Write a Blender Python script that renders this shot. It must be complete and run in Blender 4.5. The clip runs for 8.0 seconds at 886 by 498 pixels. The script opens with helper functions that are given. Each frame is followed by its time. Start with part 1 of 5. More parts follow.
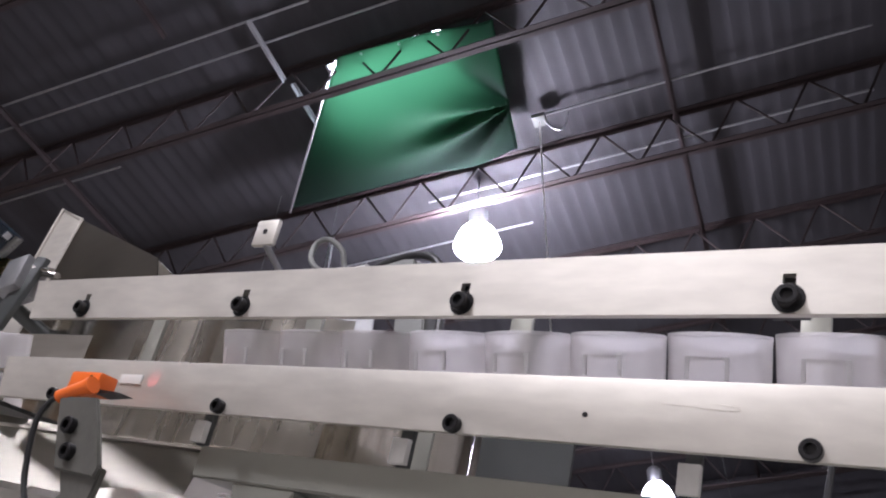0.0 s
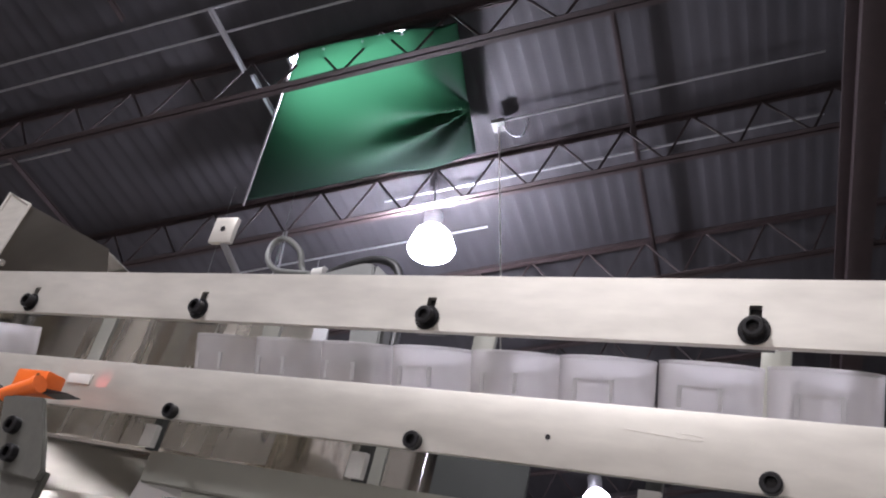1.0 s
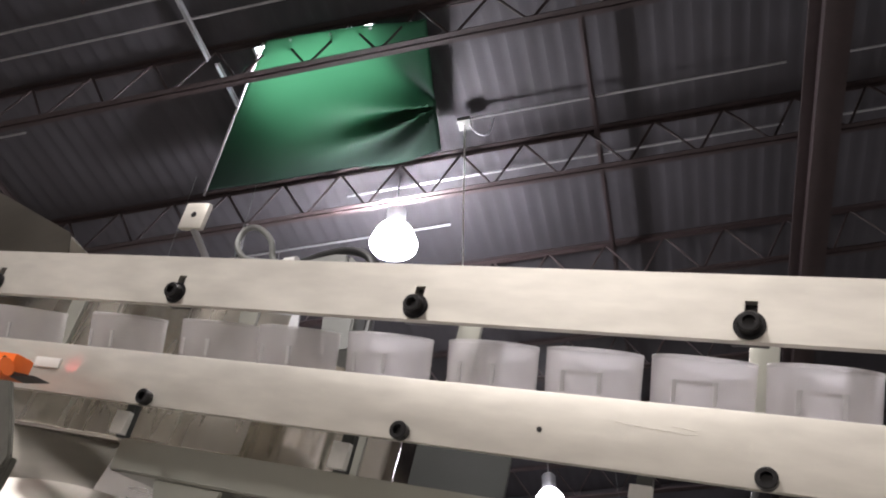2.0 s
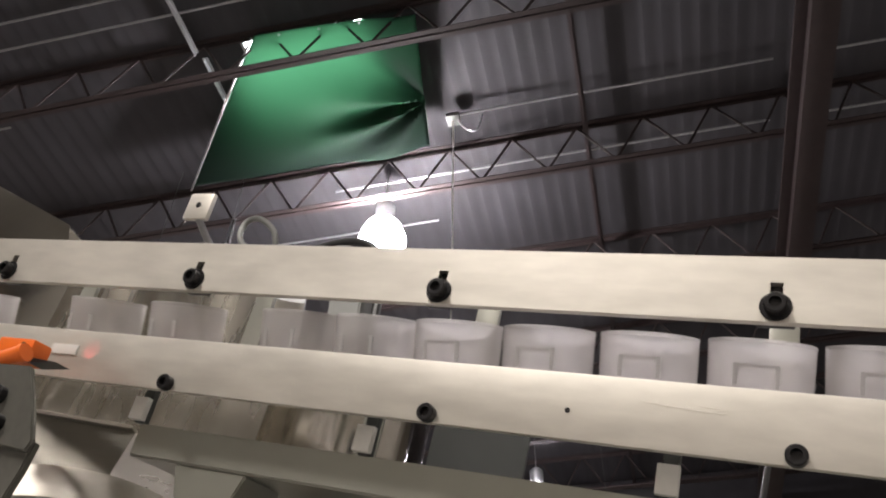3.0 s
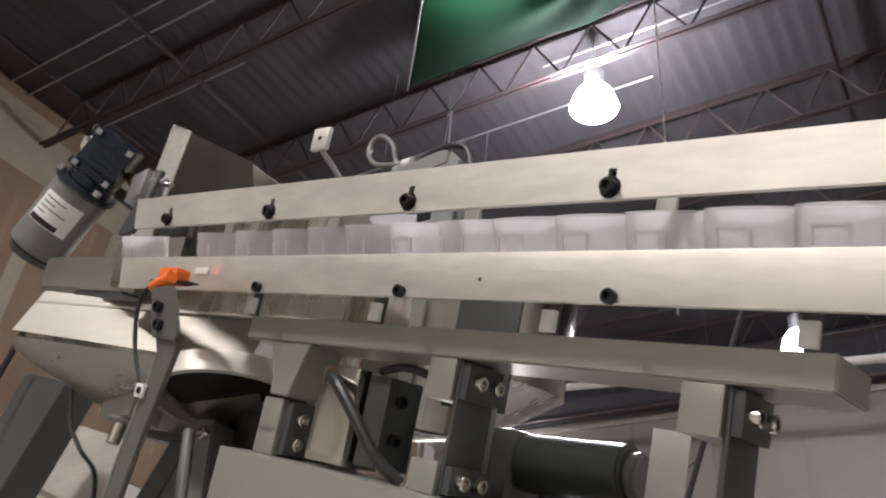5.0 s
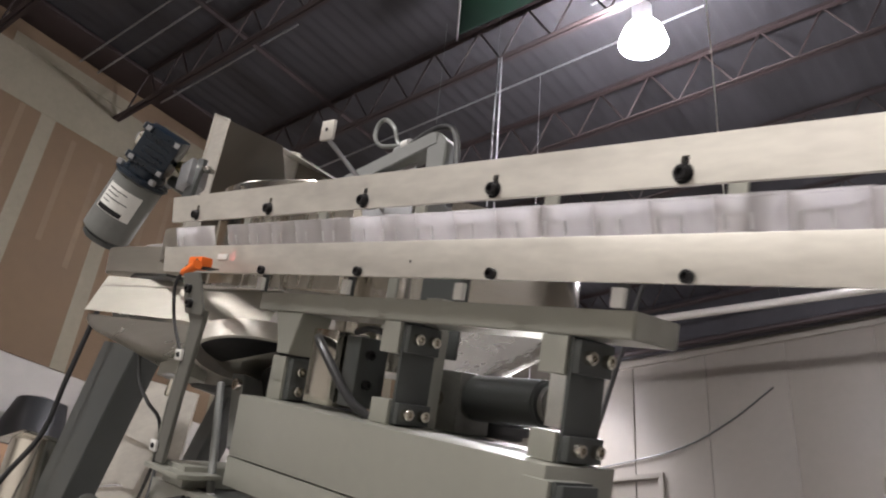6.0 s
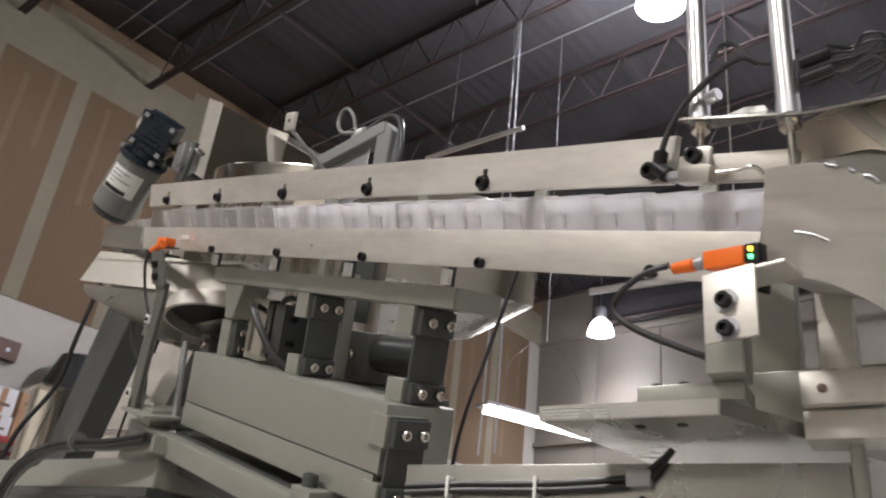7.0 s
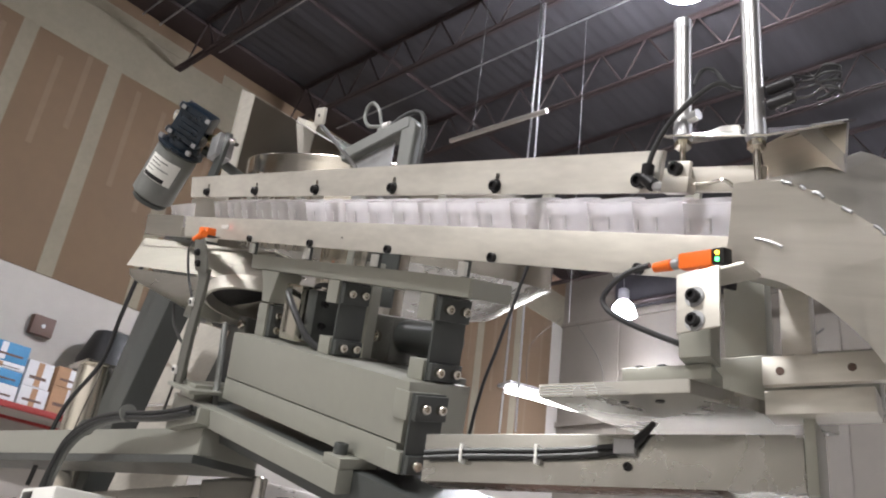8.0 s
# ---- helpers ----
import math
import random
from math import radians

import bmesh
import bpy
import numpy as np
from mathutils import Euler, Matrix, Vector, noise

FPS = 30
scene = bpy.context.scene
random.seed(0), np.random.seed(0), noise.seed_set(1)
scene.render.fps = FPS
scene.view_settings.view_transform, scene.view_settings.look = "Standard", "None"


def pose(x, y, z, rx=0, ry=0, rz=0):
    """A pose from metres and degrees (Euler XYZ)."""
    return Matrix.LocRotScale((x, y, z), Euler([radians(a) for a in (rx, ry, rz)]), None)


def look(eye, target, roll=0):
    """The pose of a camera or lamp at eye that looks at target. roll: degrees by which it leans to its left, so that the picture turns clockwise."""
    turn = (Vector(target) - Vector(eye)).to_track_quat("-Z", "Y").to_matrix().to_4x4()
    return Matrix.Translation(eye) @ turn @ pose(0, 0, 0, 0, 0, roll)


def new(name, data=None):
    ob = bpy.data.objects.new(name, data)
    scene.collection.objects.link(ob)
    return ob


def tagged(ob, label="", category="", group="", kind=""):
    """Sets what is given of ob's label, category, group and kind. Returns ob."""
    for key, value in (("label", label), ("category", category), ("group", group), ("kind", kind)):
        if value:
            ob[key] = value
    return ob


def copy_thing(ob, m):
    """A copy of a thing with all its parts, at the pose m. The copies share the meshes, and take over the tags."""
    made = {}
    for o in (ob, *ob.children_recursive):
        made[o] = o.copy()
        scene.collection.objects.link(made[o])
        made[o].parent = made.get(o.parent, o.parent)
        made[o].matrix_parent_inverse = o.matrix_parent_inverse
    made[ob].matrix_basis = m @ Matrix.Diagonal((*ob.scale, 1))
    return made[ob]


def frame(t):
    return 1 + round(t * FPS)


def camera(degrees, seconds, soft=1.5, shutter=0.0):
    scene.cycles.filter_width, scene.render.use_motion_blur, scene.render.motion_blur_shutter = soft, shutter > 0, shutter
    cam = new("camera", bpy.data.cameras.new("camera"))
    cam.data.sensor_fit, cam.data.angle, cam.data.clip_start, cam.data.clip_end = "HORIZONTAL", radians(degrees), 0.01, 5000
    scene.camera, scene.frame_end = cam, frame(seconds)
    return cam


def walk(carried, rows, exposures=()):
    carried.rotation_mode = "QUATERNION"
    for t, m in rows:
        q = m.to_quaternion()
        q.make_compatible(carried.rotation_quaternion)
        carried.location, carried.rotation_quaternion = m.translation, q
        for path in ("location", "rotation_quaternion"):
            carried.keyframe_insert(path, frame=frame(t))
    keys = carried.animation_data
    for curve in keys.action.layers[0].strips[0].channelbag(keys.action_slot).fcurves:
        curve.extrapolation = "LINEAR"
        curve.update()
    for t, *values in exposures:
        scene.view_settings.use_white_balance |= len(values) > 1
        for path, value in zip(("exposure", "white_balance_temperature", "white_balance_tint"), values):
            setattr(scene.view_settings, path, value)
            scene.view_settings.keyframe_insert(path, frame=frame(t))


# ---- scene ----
cam = camera(56.0, 8.0, soft=2.0, shutter=0.4)
PATH = [
    (0, (0.576, -0.377, 1.124), (-0.107, 0.893, 2.509), 3.8),
    (0.5, (0.568, -0.386, 1.128), (-0.046, 0.916, 2.516), 3.1),
    (1, (0.567, -0.383, 1.134), (-0.012, 0.932, 2.525), 3.4),
    (1.5, (0.56, -0.379, 1.136), (0.031, 0.958, 2.526), 3.1),
    (3, (0.521, -0.384, 1.127), (0.061, 0.983, 2.512), 1.4),
    (3.5, (0.527, -0.421, 1.111), (-0.031, 0.958, 2.448), 2.5),
    (4, (0.575, -0.439, 1.093), (-0.085, 0.951, 2.371), 2.4),
    (4.5, (0.679, -0.421, 1.07), (-0.185, 0.929, 2.266), 4.7),
    (6, (1.021, -0.5, 0.977), (-0.206, 0.737, 1.959), 5.6),
    (6.5, (1.151, -0.521, 0.958), (-0.07, 0.756, 1.895), 4.8),
    (7, (1.292, -0.514, 0.923), (-0.03, 0.697, 1.81), 6.5),
    (7.5, (1.367, -0.519, 0.898), (-0.036, 0.62, 1.754), 9.0),
    (8, (1.373, -0.579, 0.893), (-0.001, 0.609, 1.73), 7.5),
]
BALANCE = [(0, 0.36, 6000, 18), (1.0, 0.34, 6080, 16), (1.5, 0.34, 6300, 14), (3.0, 0.19, 6880, 11), (4.5, 0.36, 6600, 12),
           (6.0, 0.46, 6550, 11), (7.0, 0.40, 6500, 10), (7.5, 0.7, 6450, 10), (8.0, 0.85, 6350, 9)]
walk(cam, [(t, look(eye, target, roll)) for t, eye, target, roll in PATH], BALANCE)

# ---- frames of reference: the machine leans and slopes, the building stands plumb ----
SLOPE, LEAN, HEIGHT = radians(17.0), radians(12.0), 1.60
_ex = Vector((math.cos(SLOPE), 0, -math.sin(SLOPE)))
_zp = Vector((math.sin(SLOPE), 0, math.cos(SLOPE)))
_ey = Vector((0, math.cos(LEAN), 0)) + _zp * math.sin(LEAN)
_ez = Vector((0, -math.sin(LEAN), 0)) + _zp * math.cos(LEAN)
MACHINE = Matrix(((_ex.x, _ey.x, _ez.x, 0), (_ex.y, _ey.y, _ez.y, 0), (_ex.z, _ey.z, _ez.z, HEIGHT), (0, 0, 0, 1)))
WORLD = Matrix.Identity(4)
HALL = pose(0, 0, 0, 0, 0, 4.5)

# ---- world and lamps ----
world = bpy.data.worlds.new("hall_air")
scene.world = world
world.use_nodes = True
world.node_tree.nodes["Background"].inputs[0].default_value = (0.5, 0.53, 0.6, 1)
world.node_tree.nodes["Background"].inputs[1].default_value = 0.05


def lamp(name, kind, m, energy, colour, size=0.3):
    data = bpy.data.lights.new(name, kind)
    data.energy, data.color = energy, colour
    if kind == "AREA":
        data.shape, data.size = "DISK", size
    else:
        data.shadow_soft_size = size
    ob = new(name, data)
    ob.matrix_world = m
    return ob


# ---- materials ----
def shader(name, base, rough=0.5, metal=0.0, noise_scale=20.0, spread=0.15, bump=0.05, stretch=(1, 1, 1), rough_spread=0.06,
           fine=6.0, spec=0.5):
    """A surface with two scales of variation and fine relief."""
    m = bpy.data.materials.new(name)
    m.use_nodes = True
    nt = m.node_tree
    b = nt.nodes["Principled BSDF"]
    b.inputs["Metallic"].default_value = metal
    b.inputs["Specular IOR Level"].default_value = spec
    tc = nt.nodes.new("ShaderNodeTexCoord")
    mp = nt.nodes.new("ShaderNodeMapping")
    mp.inputs["Scale"].default_value = stretch
    nt.links.new(tc.outputs["Object"], mp.inputs["Vector"])
    big = nt.nodes.new("ShaderNodeTexNoise")
    big.inputs["Scale"].default_value, big.inputs["Detail"].default_value = noise_scale, 4
    small = nt.nodes.new("ShaderNodeTexNoise")
    small.inputs["Scale"].default_value, small.inputs["Detail"].default_value = noise_scale * fine, 3
    for n in (big, small):
        nt.links.new(mp.outputs[0], n.inputs["Vector"])
    mix = nt.nodes.new("ShaderNodeMath")
    mix.operation = "MULTIPLY_ADD"
    mix.inputs[1].default_value = 0.4
    nt.links.new(small.outputs["Fac"], mix.inputs[0])
    scale = nt.nodes.new("ShaderNodeMath")
    scale.operation = "MULTIPLY"
    scale.inputs[1].default_value = 0.6
    nt.links.new(big.outputs["Fac"], scale.inputs[0])
    nt.links.new(scale.outputs[0], mix.inputs[2])
    ramp = nt.nodes.new("ShaderNodeValToRGB")
    ramp.color_ramp.elements[0].position, ramp.color_ramp.elements[1].position = 0.32, 0.68
    ramp.color_ramp.elements[0].color = (*[c * (1 - spread) for c in base], 1)
    ramp.color_ramp.elements[1].color = (*[min(1, c * (1 + spread)) for c in base], 1)
    nt.links.new(mix.outputs[0], ramp.inputs[0])
    nt.links.new(ramp.outputs[0], b.inputs["Base Color"])
    rr = nt.nodes.new("ShaderNodeMapRange")
    rr.inputs["From Min"].default_value, rr.inputs["From Max"].default_value = 0.3, 0.7
    rr.inputs["To Min"].default_value, rr.inputs["To Max"].default_value = max(0.02, rough - rough_spread), min(1, rough + rough_spread)
    nt.links.new(mix.outputs[0], rr.inputs["Value"])
    nt.links.new(rr.outputs[0], b.inputs["Roughness"])
    if bump:
        bp = nt.nodes.new("ShaderNodeBump")
        bp.inputs["Strength"].default_value, bp.inputs["Distance"].default_value = bump, 0.002
        nt.links.new(mix.outputs[0], bp.inputs["Height"])
        nt.links.new(bp.outputs[0], b.inputs["Normal"])
    return m


def glow(name, colour, strength):
    m = bpy.data.materials.new(name)
    m.use_nodes = True
    b = m.node_tree.nodes["Principled BSDF"]
    b.inputs["Base Color"].default_value = (*colour, 1)
    b.inputs["Emission Color"].default_value = (*colour, 1)
    b.inputs["Emission Strength"].default_value = strength
    return m


ALU = shader("mill_aluminium", (0.66, 0.63, 0.575), 0.48, 0.75, 16, 0.12, 0.05, (0.4, 1, 1.5))
STEEL = shader("brushed_stainless", (0.68, 0.645, 0.58), 0.16, 1.0, 9, 0.05, 0.03, (1, 1, 9), 0.05)
SHEET = shader("stainless_sheet", (0.60, 0.575, 0.53), 0.30, 1.0, 7, 0.07, 0.03, (0.5, 1, 5), 0.06)
PAINT = shader("grey_machine_paint", (0.325, 0.325, 0.285), 0.31, 0.4, 9, 0.04, 0.0, (1, 1, 1), 0.012)
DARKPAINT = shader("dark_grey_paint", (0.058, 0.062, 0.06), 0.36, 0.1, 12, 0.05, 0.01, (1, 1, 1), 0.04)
BLACK = shader("black_oxide_steel", (0.025, 0.024, 0.026), 0.35, 0.6, 60, 0.2, 0.05)
RUBBER = shader("black_cable_rubber", (0.016, 0.016, 0.017), 0.45, 0, 80, 0.2, 0.05)
ORANGE = shader("orange_plastic", (0.85, 0.16, 0.015), 0.42, 0, 40, 0.06, 0.03)
WHITEPL = shader("white_plastic", (0.72, 0.71, 0.68), 0.4, 0, 40, 0.05, 0.03)
BLUE = shader("dark_blue_enamel", (0.006, 0.014, 0.026), 0.3, 0.1, 40, 0.15, 0.06)
MOTORGREY = shader("motor_grey_enamel", (0.165, 0.168, 0.16), 0.4, 0.1, 40, 0.08, 0.04)
# darker copy of the stainless: the hopper face's dark reflection put into the colour
SHADED_STEEL = shader("shaded_stainless", (0.17, 0.155, 0.13), 0.34, 1.0, 6, 0.05, 0.0, (1, 1, 3), 0.03)
BRASS = shader("brass", (0.6, 0.45, 0.16), 0.3, 1, 40, 0.1, 0.03)
DECK = shader("dark_roof_deck", (0.038, 0.036, 0.041), 0.75, 0.1, 2.5, 0.25, 0.05, (1, 0.2, 1))
JOIST = shader("red_oxide_primer", (0.032, 0.021, 0.021), 0.6, 0.1, 12, 0.25, 0.05)
GALV = shader("galvanised_conduit", (0.40, 0.40, 0.41), 0.42, 0.8, 30, 0.1, 0.03)
DRYWALL = shader("brown_drywall_paper", (0.150, 0.100, 0.060), 0.85, 0, 1.2, 0.08, 0.05)
MUD = shader("joint_compound", (0.215, 0.190, 0.140), 0.85, 0, 3, 0.10, 0.08)
WALLWHITE = shader("white_wall_panel", (0.40, 0.375, 0.34), 0.6, 0, 1.5, 0.05, 0.04)
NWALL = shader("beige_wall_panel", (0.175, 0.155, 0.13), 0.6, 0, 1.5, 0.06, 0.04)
MUDTHIN = shader("thin_filler", (0.175, 0.122, 0.078), 0.85, 0, 3, 0.10, 0.05)
CLOTH = shader("green_tarpaulin", (0.007, 0.014, 0.011), 0.9, 0, 8, 0.15, 0.15, spec=0.15)
CONCRETE = shader("concrete_floor", (0.34, 0.325, 0.305), 0.5, 0, 1.5, 0.15, 0.1)
ARMGREY = shader("worn_dark_grey_enamel", (0.12, 0.118, 0.105), 0.34, 0.2, 30, 0.15, 0.04)
APRON = shader("bead_blasted_stainless", (0.44, 0.42, 0.37), 0.5, 0.7, 7, 0.08, 0.03, (0.6, 1, 3), 0.05)
CHUTE = shader("satin_chute_steel", (0.60, 0.575, 0.53), 0.40, 0.85, 5, 0.10, 0.04, (0.6, 1, 6), 0.07)
BARREL = shader("satin_cylinder_tube", (0.40, 0.39, 0.385), 0.34, 0.9, 20, 0.06, 0.02, (1, 1, 0.2), 0.05)
BRUSHED = shader("brushed_sheet_steel", (0.62, 0.595, 0.55), 0.27, 0.95, 8, 0.08, 0.03, (1.5, 1, 0.25), 0.06)
POLISHED = shader("ground_steel_beam", (0.42, 0.41, 0.38), 0.27, 0.85, 6, 0.08, 0.0, (1, 1, 1), 0.03)
RUST = shader("brown_board", (0.11, 0.065, 0.05), 0.6, 0, 10, 0.15, 0.05)


def let_light_through(m, colour, share):
    """Lets a thin sheet pass diffuse light."""
    nt = m.node_tree
    out, b = nt.nodes["Material Output"], nt.nodes["Principled BSDF"]
    tr = nt.nodes.new("ShaderNodeBsdfTranslucent")
    tr.inputs[0].default_value = (*colour, 1)
    mx = nt.nodes.new("ShaderNodeMixShader")
    mx.inputs[0].default_value = share
    nt.links.new(b.outputs[0], mx.inputs[1])
    nt.links.new(tr.outputs[0], mx.inputs[2])
    nt.links.new(mx.outputs[0], out.inputs[0])


let_light_through(CLOTH, (0.22, 0.42, 0.29), 0.44)


# ---- mesh helpers ----
BASES = {}


def thing(name, label, category, m=WORLD, base=(0, 0, 0), group="", kind=""):
    ob = new(name)
    ob.matrix_world = m @ Matrix.Translation(base)
    ob.empty_display_size = 0.02
    BASES[ob.name] = Vector(base)
    return tagged(ob, label, category, group, kind)


def part(name, bm, material, parent, label="", kind=""):
    """Links a bmesh, drawn in the thing's frame, as one mesh under a thing or a part."""
    base = BASES.get(parent.name, Vector())
    bmesh.ops.translate(bm, vec=-base, verts=bm.verts)
    me = bpy.data.meshes.new(name)
    bm.to_mesh(me)
    bm.free()
    for p in me.polygons:
        p.use_smooth = True
    me.set_sharp_from_angle(angle=radians(32))
    me.materials.append(material)
    ob = new(name, me)
    ob.parent = parent
    BASES[ob.name] = base
    if label:
        ob["label"] = label
    if kind:
        ob["kind"] = kind
    return ob


def single(name, bm, material, label, category, m=WORLD, group="", kind=""):
    """One mesh that is a whole thing."""
    me = bpy.data.meshes.new(name)
    bm.to_mesh(me)
    bm.free()
    for p in me.polygons:
        p.use_smooth = True
    me.set_sharp_from_angle(angle=radians(32))
    me.materials.append(material)
    ob = new(name, me)
    ob.matrix_world = m
    return tagged(ob, label, category, group, kind)


def join(bm, other):
    me = bpy.data.meshes.new("t")
    other.to_mesh(me)
    other.free()
    bm.from_mesh(me)
    bpy.data.meshes.remove(me)
    return bm


def box(x0, x1, y0, y1, z0, z1, bevel=0.001, bm=None, turn=None):
    b = bmesh.new()
    bmesh.ops.create_cube(b, size=1)
    for v in b.verts:
        v.co = Vector((x0 + (v.co.x + 0.5) * (x1 - x0), y0 + (v.co.y + 0.5) * (y1 - y0), z0 + (v.co.z + 0.5) * (z1 - z0)))
    if bevel:
        bmesh.ops.bevel(b, geom=b.edges[:], offset=bevel, segments=2, affect="EDGES", profile=0.6)
    if turn:
        bmesh.ops.transform(b, matrix=turn, verts=b.verts)
    return join(bm, b) if bm else b


def rod(p, q, r, r2=None, seg=20, bevel=0.0, bm=None):
    p, q = Vector(p), Vector(q)
    b = bmesh.new()
    bmesh.ops.create_cone(b, cap_ends=True, segments=seg, radius1=r, radius2=r if r2 is None else r2, depth=(q - p).length)
    if bevel:
        es = [e for e in b.edges if all(len(f.verts) > 4 for f in e.link_faces[:1]) or any(len(f.verts) > 4 for f in e.link_faces)]
        bmesh.ops.bevel(b, geom=es, offset=bevel, segments=2, affect="EDGES")
    m = Matrix.Translation((p + q) / 2) @ (q - p).to_track_quat("Z", "Y").to_matrix().to_4x4()
    bmesh.ops.transform(b, matrix=m, verts=b.verts)
    return join(bm, b) if bm else b


def smooth_line(pts, n=8):
    pts = [Vector(p) for p in pts]
    out = []
    for i in range(len(pts) - 1):
        a, b, c, d = pts[max(i - 1, 0)], pts[i], pts[i + 1], pts[min(i + 2, len(pts) - 1)]
        for k in range(n):
            t = k / n
            out.append(0.5 * ((2 * b) + (c - a) * t + (2 * a - 5 * b + 4 * c - d) * t * t + (3 * b - a - 3 * c + d) * t ** 3))
    return out + [pts[-1]]


def hose(pts, r, n=8, seg=8, bm=None):
    line = smooth_line(pts, n) if n else [Vector(p) for p in pts]
    b = bmesh.new()
    rings = []
    side = None
    for i, p in enumerate(line):
        d = (line[min(i + 1, len(line) - 1)] - line[max(i - 1, 0)]).normalized()
        if side is None:
            side = d.orthogonal().normalized()
        side = (side - d * side.dot(d)).normalized()
        up = d.cross(side)
        rings.append([b.verts.new(p + (side * math.cos(a) + up * math.sin(a)) * r) for a in (2 * math.pi * k / seg for k in range(seg))])
    for u, v in zip(rings, rings[1:]):
        for k in range(seg):
            b.faces.new((u[k], u[(k + 1) % seg], v[(k + 1) % seg], v[k]))
    b.faces.new(rings[0][::-1])
    b.faces.new(rings[-1])
    return join(bm, b) if bm else b


def prism(outline, axis, a, b_, bevel=0.0, bm=None):
    """An outline in the plane across an axis, drawn out from a to b_. axis y: outline in x, z."""
    b = bmesh.new()
    place = {"x": lambda u, v, w: (w, u, v), "y": lambda u, v, w: (u, w, v), "z": lambda u, v, w: (u, v, w)}[axis]
    lo = [b.verts.new(place(u, v, a)) for u, v in outline]
    hi = [b.verts.new(place(u, v, b_)) for u, v in outline]
    b.faces.new(lo)
    b.faces.new(hi[::-1])
    n = len(lo)
    for i in range(n):
        b.faces.new((lo[i], hi[i], hi[(i + 1) % n], lo[(i + 1) % n]))
    bmesh.ops.recalc_face_normals(b, faces=b.faces)
    if bevel:
        bmesh.ops.bevel(b, geom=b.edges[:], offset=bevel, segments=2, affect="EDGES")
    return join(bm, b) if bm else b


def lathe(profile, seg=48, bm=None, centre=(0, 0, 0), sweep=(0, 360)):
    """Turns a closed or open profile of (radius, height) about z."""
    b = bmesh.new()
    full = abs(sweep[1] - sweep[0]) >= 360
    cols = []
    for k in range(seg + (0 if full else 1)):
        a = radians(sweep[0] + (sweep[1] - sweep[0]) * k / seg)
        cols.append([b.verts.new((centre[0] + r * math.cos(a), centre[1] + r * math.sin(a), centre[2] + z)) for r, z in profile])
    m = len(cols)
    for k in range(m if full else m - 1):
        u, v = cols[k], cols[(k + 1) % m]
        for i in range(len(profile) - 1):
            b.faces.new((u[i], v[i], v[i + 1], u[i + 1]))
    bmesh.ops.remove_doubles(b, verts=b.verts, dist=1e-6)
    bmesh.ops.recalc_face_normals(b, faces=b.faces)
    return join(bm, b) if bm else b


def cap_screw(at, along, r=0.007, h=0.009):
    """A socket head seen from outside, its hexagon sunk: the head sits at the point and stands out along the direction."""
    at, d = Vector(at), Vector(along).normalized()
    prof = [(0, h * 0.45), (r * 0.5, h * 0.45), (r * 0.55, h), (r * 0.88, h), (r, h * 0.86), (r, 0), (0, 0)]
    b = lathe(prof, 18)
    m = Matrix.Translation(at) @ d.to_track_quat("Z", "Y").to_matrix().to_4x4()
    bmesh.ops.transform(b, matrix=m, verts=b.verts)
    return b


def washer(at, along, r=0.009, h=0.002):
    at, d = Vector(at), Vector(along).normalized()
    return rod(at, at + d * h, r, seg=24, bevel=0.0004)


# ---- the hall ----
WEST, EAST, SOUTH, NORTH, TOP = -7.20, 9.0, -7.0, 11.35, 7.3


